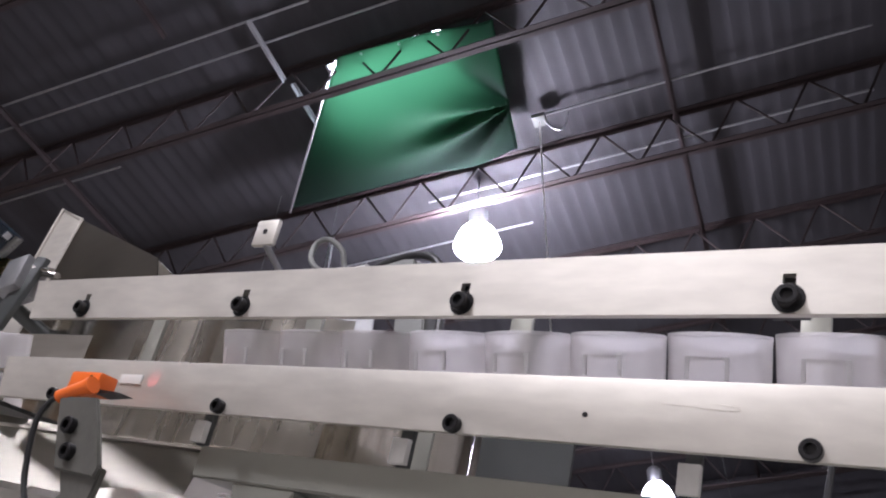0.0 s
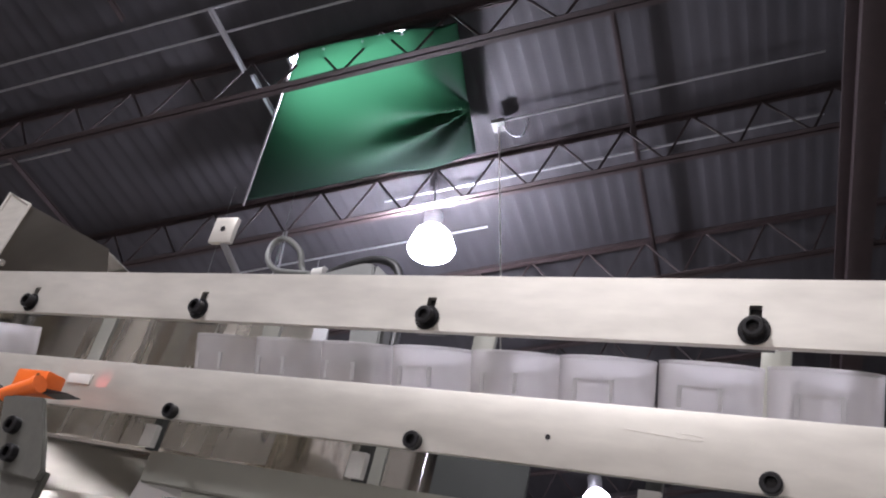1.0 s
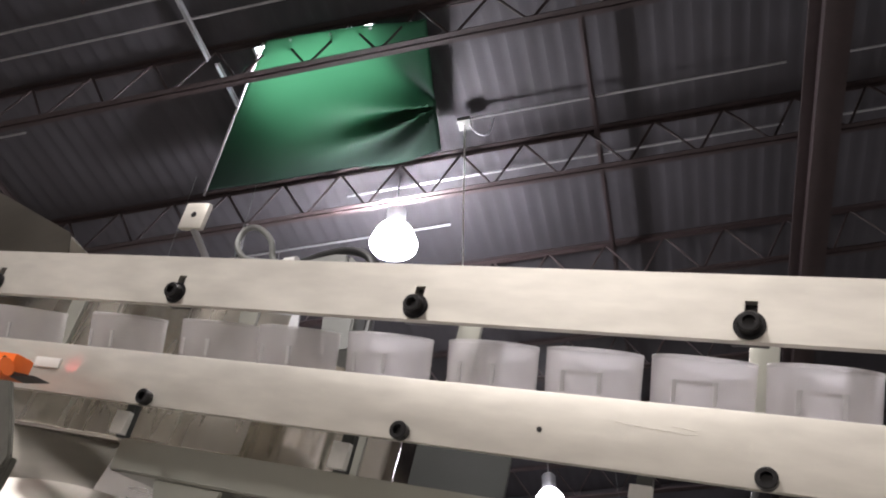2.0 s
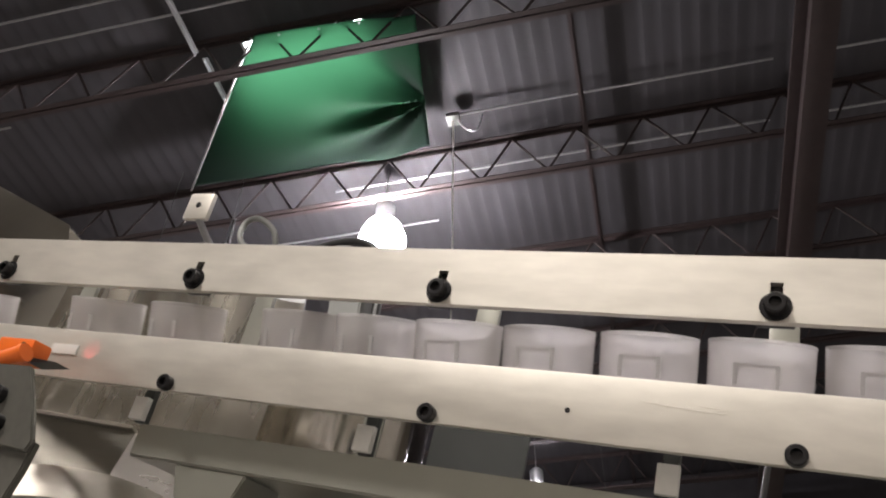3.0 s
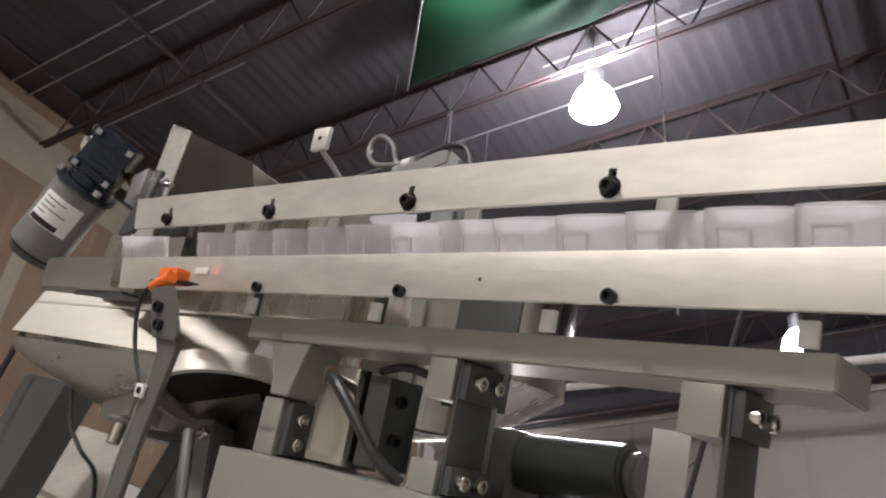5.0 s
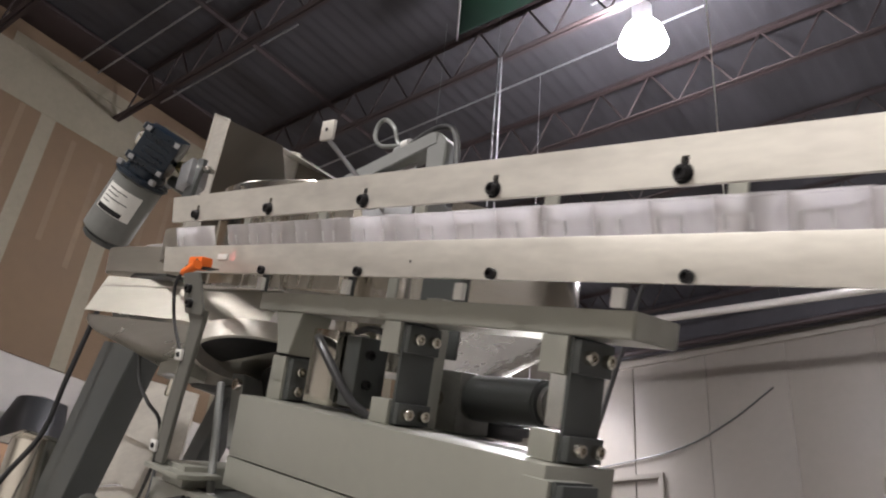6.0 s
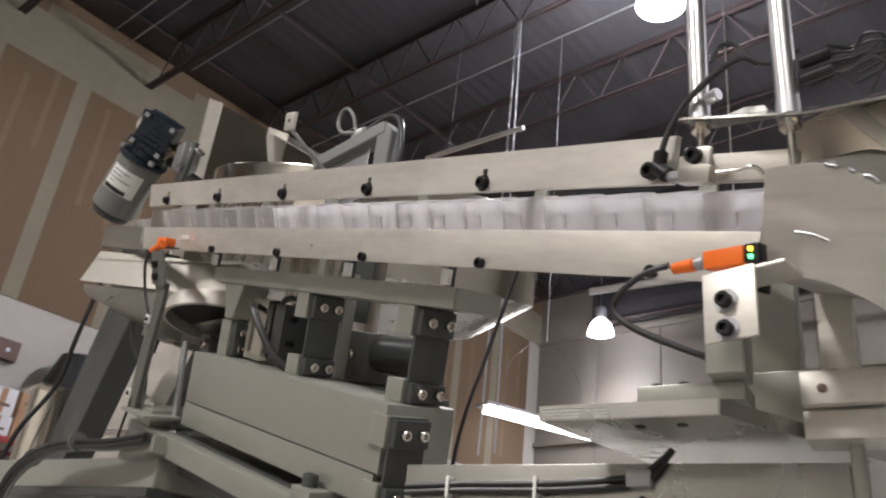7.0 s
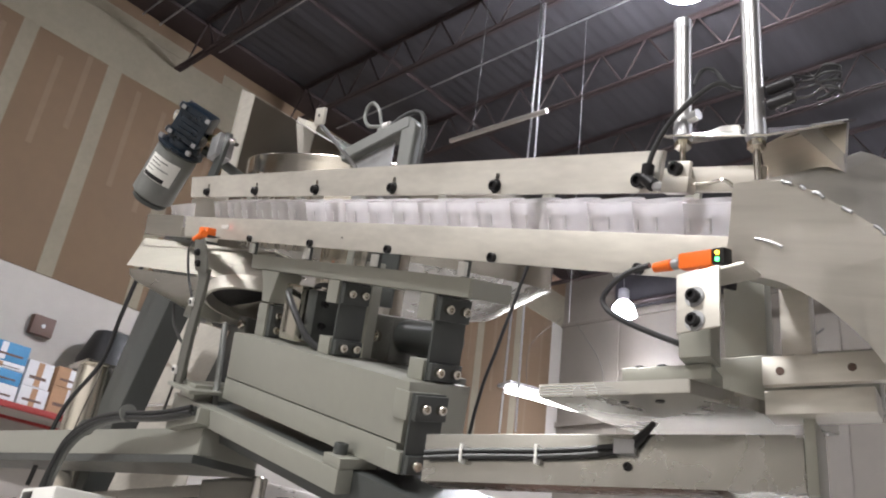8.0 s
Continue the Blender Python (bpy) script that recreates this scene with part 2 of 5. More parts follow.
def hall():
    single("floor", box(WEST - 0.2, EAST + 0.2, SOUTH - 0.2, NORTH + 0.2, -0.2, 0, 0), CONCRETE, "smooth grey concrete workshop floor", "floor", HALL, kind="structure")
    # west wall: primed below, bare brown boards above, taped joints
    w = single("wall_west", box(WEST - 0.2, WEST, SOUTH, NORTH, 0, TOP + 0.3, 0), WALLWHITE, "tall drywall wall, white below and bare brown boards above", "wall", HALL, kind="structure")
    BASES[w.name] = Vector()
    seams = [2.228 + 0.9755 * k for k in range(-8, 9)]
    for y in seams:
        part("drywall_board", box(WEST, WEST + 0.012, y + 0.004, y + 0.9715, 3.73, 6.9, 0.002), DRYWALL, w)
    for y in seams:
        part("joint_tape", box(WEST + 0.012, WEST + 0.0145, y - 0.085, y + 0.085, 3.73, 6.40, 0), MUD, w)
    random.seed(4)
    for y in seams:
        for k in (0.38, 0.7):
            x0 = y + k + random.uniform(-0.04, 0.04)
            top = random.uniform(5.9, 6.4)
            part("screw_line", box(WEST + 0.012, WEST + 0.0128, x0 - 0.03, x0 + 0.03, top - random.uniform(0.9, 2.2), top, 0), MUDTHIN, w)
    part("band", box(WEST + 0.0125, WEST + 0.016, SOUTH, NORTH, 6.32, 6.93, 0), MUD, w)
    part("upper_board", box(WEST, WEST + 0.012, SOUTH, NORTH, 6.9, TOP, 0), DRYWALL, w)
    random.seed(12)
    y = SOUTH
    while y < NORTH - 1:
        gap = random.uniform(0.25, 0.6)
        run = random.uniform(0.7, 1.9)
        part("band", box(WEST + 0.0125, WEST + 0.016, y, min(NORTH, y + run), 6.932, 7.08, 0), MUD, w)
        y += run + gap
    single("ledger_beam", box(WEST + 0.017, WEST + 0.46, SOUTH, NORTH, 7.235, 7.285, 0.004), JOIST, "dark steel ledger along the top of the drywall wall", "beam", HALL, kind="structure")
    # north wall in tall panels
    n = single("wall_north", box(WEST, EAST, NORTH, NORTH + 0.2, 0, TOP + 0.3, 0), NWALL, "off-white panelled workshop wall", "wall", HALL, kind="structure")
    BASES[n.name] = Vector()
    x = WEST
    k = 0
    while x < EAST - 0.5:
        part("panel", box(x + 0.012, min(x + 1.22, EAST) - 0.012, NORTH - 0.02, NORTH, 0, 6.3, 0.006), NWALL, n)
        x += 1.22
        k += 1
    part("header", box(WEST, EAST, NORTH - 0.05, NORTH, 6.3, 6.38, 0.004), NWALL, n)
    part("door_frame", box(-7.8, -4.3, NORTH - 0.07, NORTH - 0.02, 4.44, 4.52, 0.005), NWALL, n, "painted frame of a large loading door")
    box_ = box(-4.38, -4.3, NORTH - 0.07, NORTH - 0.02, 0, 4.44, 0.005)
    part("door_frame", box_, NWALL, n)
    single("header_beam", box(-6.0, EAST, NORTH - 0.16, NORTH - 0.075, 6.42, TOP - 0.02, 0.004), DECK, "dark header along the top of the wall panels", "header", HALL, kind="structure")
    single("wall_pipe", rod((-6.0, NORTH - 0.25, 6.46), (EAST, NORTH - 0.25, 6.42), 0.045, seg=14), JOIST, "dark pipe along the top of the wall", "pipe", HALL)
    # unseen walls added to close the hall, pale to bounce light onto the metal
    single("wall_east", box(EAST, EAST + 0.2, SOUTH, NORTH, 0, TOP + 0.3, 0), WALLWHITE, "unseen off-white wall closing the hall to the east", "wall", HALL, kind="structure")
    single("wall_south", box(WEST, EAST, SOUTH - 0.2, SOUTH, 0, TOP + 0.3, 0), WALLWHITE, "unseen off-white wall closing the hall to the south", "wall", HALL, kind="structure")
    # roof deck: trapezoid ribs along y, open over the skylight
    bm = bmesh.new()
    pitch, rib, sky = 0.152, 0.0042, (-2.17, -1.12, 2.97, 3.38)

    def strip(x0, y0, y1):
        prof = [(0, 0), (0.052, 0), (0.080, rib), (0.124, rib), (0.152, 0)]
        vs = [[bm.verts.new((x0 + u, y, TOP + v)) for u, v in prof] for y in (y0, y1)]
        for i in range(4):
            bm.faces.new((vs[0][i], vs[0][i + 1], vs[1][i + 1], vs[1][i]))
    x = WEST
    while x < EAST:
        if sky[0] < x + 0.076 < sky[1]:
            strip(x, SOUTH, sky[2])
            strip(x, sky[3], NORTH)
        else:
            strip(x, SOUTH, NORTH)
        x += pitch
    bmesh.ops.recalc_face_normals(bm, faces=bm.faces)
    deck = single("ceiling", bm, DECK, "dark ribbed metal roof deck", "ceiling", HALL, kind="structure")
    single("roof_skin", box(WEST - 0.2, EAST + 0.2, SOUTH - 0.2, NORTH + 0.2, TOP + 0.5, TOP + 0.6, 0), DECK, "roof covering over the ribbed deck", "roof", HALL, kind="structure")
    sk = thing("skylight", "milky skylight panel glowing with daylight above the tarpaulin", "skylight", HALL, (-1.35, 3.5, TOP), kind="structure")
    part("pane", box(sky[0], sky[1], sky[2], sky[3], TOP + 0.10, TOP + 0.11, 0), glow("daylight_pane", (0.80, 0.92, 1.0), 34.0), sk)
    for a in ((sky[0] - 0.03, sky[0], sky[2], sky[3]), (sky[1], sky[1] + 0.03, sky[2], sky[3]), (sky[0], sky[1], sky[2] - 0.03, sky[2]), (sky[0], sky[1], sky[3], sky[3] + 0.03)):
        part("curb", box(*a, TOP, TOP + 0.14, 0.003), GALV, sk)


def joist(y, x0=WEST, x1=EAST):
    """An open-web bar joist: twin angles above and below and a zigzag of round bars."""
    j = thing("roof_joist", "red-primed open-web steel roof joist under the deck", "joist", HALL, (0, y, 6.75), "roof joists")
    for z, s in ((TOP - 0.005, -1), (6.75, 1)):
        for side in (-1, 1):
            out = [(y + side * 0.006, z), (y + side * 0.048, z), (y + side * 0.048, z + s * 0.006), (y + side * 0.012, z + s * 0.006), (y + side * 0.012, z + s * 0.048), (y + side * 0.006, z + s * 0.048)]
            part("chord_angle", prism(out, "x", x0, x1), JOIST, j)
    x, up = x0 + 0.2, True
    while x < x1 - 0.5:
        part("web_bar", rod((x, y, 6.76 if up else TOP - 0.02), (x + 0.30, y, TOP - 0.02 if up else 6.76), 0.011, seg=8), JOIST, j)
        x += 0.30
        up = not up
    return j


def ceiling_steel():
    for y in (-0.2, 1.35, 2.92, 4.48, 6.0, 7.5, 9.0, 10.4):
        joist(y)
    # girder across the joists
    g = thing("roof_girder", "deep dark red steel girder across the hall", "girder", HALL, (2.28, 0, 6.4))
    part("flange", box(2.20, 2.40, SOUTH, NORTH, 6.36, 6.385, 0.003), JOIST, g)
    part("flange", box(2.20, 2.40, SOUTH, NORTH, 6.72, 6.745, 0.003), JOIST, g)
    part("web", box(2.292, 2.308, SOUTH, NORTH, 6.385, 6.72, 0), JOIST, g)
    # bridging angles
    for x, y0, y1, mat in ((0.58, SOUTH, NORTH, JOIST), (-2.55, 2.3, 2.92, GALV), (-2.50, 2.98, 3.5, GALV), (-5.2, SOUTH, NORTH, JOIST), (5.2, SOUTH, NORTH, JOIST), (-3.3, SOUTH, 2.2, JOIST)):
        bm = box(x - 0.025, x + 0.025, y0, y1, 7.18, 7.186, 0)
        box(x - 0.003, x + 0.003, y0, y1, 7.13, 7.18, 0, bm)
        single("bridging_angle", bm, mat, "thin steel bridging angle between the joists", "steel angle", HALL)
    # conduits
    for y, x0, x1 in ((4.04, -0.56, 2.2), (4.04, 2.42, 6.0), (4.70, -1.9, 2.2), (4.70, 2.42, 6.0), (2.32, -7.5, -2.0), (2.55, -7.5, -1.2), (3.3, -7.0, -4.6), (5.3, -7.0, -1.0)):
        single("conduit", rod((x0, y, 7.2), (x1, y, 7.2 + 0.01), 0.011, seg=8), GALV, "thin galvanised electrical conduit under the roof deck", "conduit", HALL, "ceiling conduits")
    jb = thing("junction_box", "small white ceiling junction box with a hanging cord", "junction box", HALL, (-0.57, 4.06, 7.2))
    part("box", box(-0.63, -0.51, 4.0, 4.12, 7.15, 7.20, 0.006), MOTORGREY, jb)
    part("cord", hose([(-0.57, 4.06, 7.15), (-0.565, 4.065, 5.5), (-0.57, 4.06, 4.6), (-0.57, 4.06, 3.75)], 0.006, 4, 6), WHITEPL, jb, "pale hanging cord")
    part("cord", hose([(-0.53, 4.06, 7.16), (-0.46, 4.1, 7.05), (-0.36, 4.1, 7.02), (-0.30, 4.06, 7.18)], 0.006, 6, 6), GALV, jb)


def tarpaulin():
    """A cloth sheet slung under the skylight, gathered towards one corner."""
    bm = bmesh.new()
    n = 60
    a, b, c, d = Vector((-1.95, 2.80, 7.06)), Vector((-0.62, 2.90, 7.10)), Vector((-0.82, 4.20, 6.98)), Vector((-3.10, 4.14, 6.96))
    rows = []
    for i in range(n + 1):
        v = i / n
        row = []
        for k in range(n + 1):
            u = k / n
            p = (a * (1 - u) + b * u) * (1 - v) + (d * (1 - u) + c * u) * v
            r = math.hypot((1 - u) * 1.5, (0.62 - v) * 1.1)
            ang = math.atan2(0.62 - v, 1 - u + 0.02)
            fold = math.sin(ang * 7.5 + 0.5 + 0.7 * math.sin(ang * 2.3)) * 0.058 * math.exp(-((r - 0.36) / 0.42) ** 2)
            sag = -0.16 * math.sin(math.pi * u) * math.sin(math.pi * v)
            p.z += sag + fold + 0.010 * math.sin(u * 5 + v * 3)
            row.append(bm.verts.new(p))
        rows.append(row)
    for i in range(n):
        for k in range(n):
            bm.faces.new((rows[i][k], rows[i][k + 1], rows[i + 1][k + 1], rows[i + 1][k]))
    t = thing("tarpaulin", "dark green cloth tarpaulin slung under a skylight, gathered in folds", "tarpaulin", HALL, (-1.6, 3.5, 7.0))
    ob = part("cloth", bm, CLOTH, t)
    m = ob.modifiers.new("thickness", "SOLIDIFY")
    m.thickness = 0.002
    part("edge_rope", hose([(-1.97, 2.80, 7.03), (-2.4, 3.3, 6.93), (-3.12, 4.16, 6.92)], 0.011, 6, 6), GALV, t, "pale rope along one edge")
    for u in (0.15, 0.4, 0.65, 0.9):
        p = a * (1 - u) + b * u
        part("eyelet", rod(p + Vector((0, 0.02, -0.012)), p + Vector((0, 0.02, -0.004)), 0.012, seg=12), GALV, t)


LAMP_GLOW = glow("high_bay_light", (0.95, 0.93, 1.0), 70)
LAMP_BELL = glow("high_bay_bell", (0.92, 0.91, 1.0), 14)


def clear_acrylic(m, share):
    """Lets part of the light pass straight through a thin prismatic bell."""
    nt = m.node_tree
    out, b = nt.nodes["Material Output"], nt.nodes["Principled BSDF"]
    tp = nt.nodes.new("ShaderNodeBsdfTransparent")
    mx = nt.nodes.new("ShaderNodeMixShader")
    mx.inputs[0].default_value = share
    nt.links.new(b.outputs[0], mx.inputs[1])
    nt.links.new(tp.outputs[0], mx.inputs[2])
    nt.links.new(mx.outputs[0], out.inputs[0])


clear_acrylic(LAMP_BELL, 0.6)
LAMP_HOUSING = shader("lamp_housing", (0.3, 0.3, 0.31), 0.4, 0.6, 30, 0.1, 0.03)


def high_bay(x, y, z, power, cone=0):
    f = thing("high_bay_lamp", "glowing bell-shaped high bay lamp hung from the roof", "lamp", HALL, (x, y, z), "high bay lamps")
    c = (x, y, z)
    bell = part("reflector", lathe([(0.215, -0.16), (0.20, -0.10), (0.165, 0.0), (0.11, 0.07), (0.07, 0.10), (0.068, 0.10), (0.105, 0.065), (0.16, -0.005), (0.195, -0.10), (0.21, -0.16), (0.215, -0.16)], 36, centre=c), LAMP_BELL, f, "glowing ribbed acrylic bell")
    part("bulb", lathe([(0, -0.14), (0.07, -0.13), (0.10, -0.06), (0.08, 0.03), (0.04, 0.08), (0, 0.08)], 24, centre=c), LAMP_GLOW, bell, "blinding white bulb")
    part("housing", lathe([(0, 0.10), (0.075, 0.10), (0.09, 0.13), (0.09, 0.28), (0.06, 0.31), (0, 0.31)], 24, centre=c), LAMP_HOUSING, f)
    part("hook", rod((x, y, z + 0.31), (x, y, TOP - 0.02), 0.008, seg=8), LAMP_HOUSING, f)
    lit = lamp("high_bay_light", "SPOT" if cone else "POINT", HALL @ Matrix.Translation((x, y, z - (0.30 if cone else 0.05))), power, (1.0, 0.965, 0.935) if y < 2 else (0.95, 0.93, 1.0), 0.125)
    if cone:
        lit.data.shadow_soft_size = 0.45
        lit.data.spot_size, lit.data.spot_blend = radians(cone), 0.5
    return f


def lamps():
    high_bay(-1.34, 4.62, 6.5, 3500)
    high_bay(-0.66, 9.45, 6.32, 60, 124)
    high_bay(-5.41, 10.5, 6.14, 260, 124)
    # four lamps out of view, added to light the machine and the walls
    high_bay(-4.6, -1.2, 6.4, 55, 140)
    high_bay(3.2, -3.6, 6.4, 520, 140)
    high_bay(-1.0, -4.4, 6.4, 1000, 140)
    high_bay(6.5, 4.6, 6.4, 260, 150)


hall()
ceiling_steel()
tarpaulin()
lamps()


# ---- the sloping track ----
SCREWS = [0.2032 * k for k in range(6)]


def slotted_bar(x0, x1, cut, z0, z1, y0, y1, slots, half, s0, s1):
    """A flat bar with plumb-cut left end and upright slots right through it."""
    bm = bmesh.new()
    edges = sorted(slots)
    left = x0
    for s in edges:
        box(left, s - half, y0, y1, z0, z1, 0, bm)
        box(s - half, s + half, y0, y1, z0, s0, 0, bm)
        box(s - half, s + half, y0, y1, s1, z1, 0, bm)
        left = s + half
    box(left, x1, y0, y1, z0, z1, 0, bm)
    for v in bm.verts:
        if abs(v.co.x - x0) < 1e-6:
            v.co.x -= cut * (v.co.z - z0)
    return bm


def guide_rails():
    up = thing("upper_guide_rail", "long brushed aluminium guide bar with slots and black socket screws", "guide rail", MACHINE, (0.5, 0, -0.0095))
    bar = part("bar", slotted_bar(-0.079, 1.038, 0.30, -0.0090, 0.0312, 0.003, 0.008, SCREWS[:5], 0.0034, -0.004, 0.0150), ALU, up)
    for x in SCREWS[:5]:
        part("slot_nut", box(x - 0.010, x + 0.010, 0.0082, 0.0145, -0.008, 0.022, 0.001), BLACK, up, "dark nut plate behind the slot")
        k = part("screw", cap_screw((x, 0.0016, 0), (0, -1, 0), 0.0062, 0.006), BLACK, up, "black socket head screw")
        part("washer", washer((x, 0.003, 0), (0, -1, 0), 0.0086, 0.0014), BLACK, k)
    up2 = thing("short_guide_rail", "short aluminium guide bar at the outlet end of the track", "guide rail", MACHINE, (1.09, 0.013, -0.006))
    part("bar", box(1.034, 1.134, 0.0128, 0.022, -0.006, 0.0165, 0.0008), ALU, up2)
    lo = thing("lower_guide_rail", "long scuffed aluminium guide bar with black socket screws", "guide rail", MACHINE, (0.5, 0, -0.0875))
    bm = box(-0.074, 1.130, 0.003, 0.008, -0.0870, -0.0480, 0.0006)
    for v in bm.verts:
        if v.co.x < 0:
            v.co.x -= 0.30 * (v.co.z + 0.0870)
    part("bar", bm, ALU, lo)
    for k in range(6):
        part("screw", cap_screw((0.0130 + 0.2034 * k, 0.003, -0.0822), (0, -1, 0), 0.0056, 0.006), BLACK, lo, "black socket head screw")
    part("plugged_hole", rod((0.504, 0.0026, -0.0705), (0.504, 0.005, -0.0705), 0.0016, seg=10), BLACK, lo)
    part("scar", hose([(0.545, 0.0028, -0.0612), (0.56, 0.0028, -0.0625), (0.585, 0.0028, -0.0640), (0.588, 0.0028, -0.0620), (0.575, 0.0028, -0.0605)], 0.00012, 6, 5), ALU, lo, "shallow grey scratch")
    fl = thing("track_floor", "grey metal floor strip of the track that carries the tubs", "track", MACHINE, (0.5, 0.04, -0.062))
    part("ledge", box(-0.10, 1.125, 0.0082, 0.0150, -0.0620, -0.0585, 0.0006), SHEET, fl)
    part("ledge", box(-0.10, 1.125, 0.0660, 0.0790, -0.0620, -0.0585, 0.0006), SHEET, fl)
    bk = thing("back_guide_rail", "aluminium guide bar behind the row of tubs", "guide rail", MACHINE, (0.5, 0.079, -0.0875))
    part("bar", box(-0.06, 1.125, 0.0792, 0.0860, -0.0640, -0.0425, 0.0006), ALU, bk)
    # posts that tie the rails to the beam below
    for x in SCREWS[:6]:
        p = thing("rail_post", "flat grey aluminium post behind the tubs", "post", MACHINE, (x, 0.088, -0.06), "rail posts")
        part("upright", box(x - 0.008, x + 0.010, 0.0862, 0.0905, -0.060, 0.030, 0.0008), PAINT, p)
    for k in range(4):
        x = 0.1775 + 0.1905 * k
        s = thing("standoff_block", "small bright aluminium block under the lower guide bar", "block", MACHINE, (x, 0.03, -0.104), "standoff blocks")
        part("block", box(x - 0.0062, x + 0.0062, 0.0245, 0.0300, -0.1045, -0.0875, 0.0006), WHITEPL, s)
        part("web", box(x - 0.004, x + 0.005, 0.0302, 0.0360, -0.1058, -0.0625, 0.0006), DARKPAINT, s)


# ---- the tubs that run down the track ----
def tub_material():
    m = bpy.data.materials.new("milky_polypropylene")
    m.use_nodes = True
    nt = m.node_tree
    out = nt.nodes["Material Output"]
    b = nt.nodes["Principled BSDF"]
    b.inputs["Base Color"].default_value = (0.86, 0.85, 0.84, 1)
    b.inputs["Roughness"].default_value = 0.22
    b.inputs["Coat Weight"].default_value = 0.3
    tr = nt.nodes.new("ShaderNodeBsdfTranslucent")
    tr.inputs[0].default_value = (0.92, 0.90, 0.90, 1)
    tp = nt.nodes.new("ShaderNodeBsdfTransparent")
    tp.inputs[0].default_value = (0.97, 0.96, 0.96, 1)
    m1 = nt.nodes.new("ShaderNodeMixShader")
    m1.inputs[0].default_value = 0.72
    m2 = nt.nodes.new("ShaderNodeMixShader")
    n = nt.nodes.new("ShaderNodeTexNoise")
    n.inputs["Scale"].default_value = 30
    r = nt.nodes.new("ShaderNodeMapRange")
    r.inputs["To Min"].default_value, r.inputs["To Max"].default_value = 0.54, 0.70
    tc = nt.nodes.new("ShaderNodeTexCoord")
    nt.links.new(tc.outputs["Object"], n.inputs["Vector"])
    nt.links.new(n.outputs["Fac"], r.inputs["Value"])
    nt.links.new(b.outputs[0], m1.inputs[1])
    nt.links.new(tr.outputs[0], m1.inputs[2])
    nt.links.new(r.outputs[0], m2.inputs[0])
    nt.links.new(m1.outputs[0], m2.inputs[1])
    nt.links.new(tp.outputs[0], m2.inputs[2])
    nt.links.new(m2.outputs[0], out.inputs[0])
    return m


TUB = tub_material()
# grey of the frame reflection drawn into each tub
MARK = shader("reflection_grey", (0.46, 0.45, 0.46), 0.4, 0, 30, 0.05, 0.02)
TUB_R = 0.0294


def first_tub():
    """A thin round tub, open above, with a rolled rim."""
    t = thing("plastic_tub", "empty milky translucent plastic tub standing in the row on the track", "tub", MACHINE, (0, 0, 0), "tubs on the track")
    r, h = TUB_R, 0.0500
    part("wall", lathe([(0, 0.0015), (r * 0.92, 0.0008), (r * 0.95, 0.003), (r * 0.985, h - 0.004), (r * 0.985, h - 0.001), (r * 0.955, h - 0.001), (r * 0.92, 0.004), (0, 0.0030)], 40), TUB, t)
    part("rim", lathe([(r * 0.984, h - 0.0022), (r * 0.992, h - 0.0018), (r * 0.993, h - 0.0006), (r * 0.985, h), (r * 0.955, h - 0.0004)], 40), TUB, t, "thin rolled rim")
    # reflection of the frame behind, drawn as grey bars inside the front wall
    y = -r * 0.885
    bm_ = box(-0.012, 0.012, y - 0.0012, y, 0.0345, 0.0362, 0)
    box(-0.012, -0.0098, y - 0.0012, y, 0.0240, 0.0345, 0, bm_)
    box(0.0098, 0.012, y - 0.0012, y, 0.0240, 0.0345, 0, bm_)
    part("frame_reflection", bm_, MARK, t, "grey frame shape drawn in place of a reflection")
    return t


guide_rails()


# ---- the vibrating drive under the track ----
def spring_set(x, y0, y1, ztop, zbot, name_label):
    """A leaf spring between an upper and a lower clamp, two screws at each."""
    s = thing("leaf_spring", name_label, "leaf spring", MACHINE, (x, y0, zbot), "leaf springs")
    part("leaf", box(x, x + 0.004, y0 + 0.004, y1, zbot, ztop, 0.0006), DARKPAINT, s)
    for z0, z1 in ((ztop - 0.034, ztop), (zbot, zbot + 0.026)):
        part("clamp", box(x - 0.030, x - 0.0005, y0, y1 - 0.004, z0, z1, 0.0012), PAINT, s)
        k = part("keeper", box(x + 0.0045, x + 0.012, y0 + 0.004, y1 - 0.002, z0 + 0.002, z1 - 0.002, 0.001), DARKPAINT, s)
        for y in (y0 + 0.015, y1 - 0.014):
            part("screw", cap_screw((x + 0.012, y, (z0 + z1) / 2), (1, 0, 0), 0.0062, 0.008), STEEL, k, "bright socket head screw")
    return s


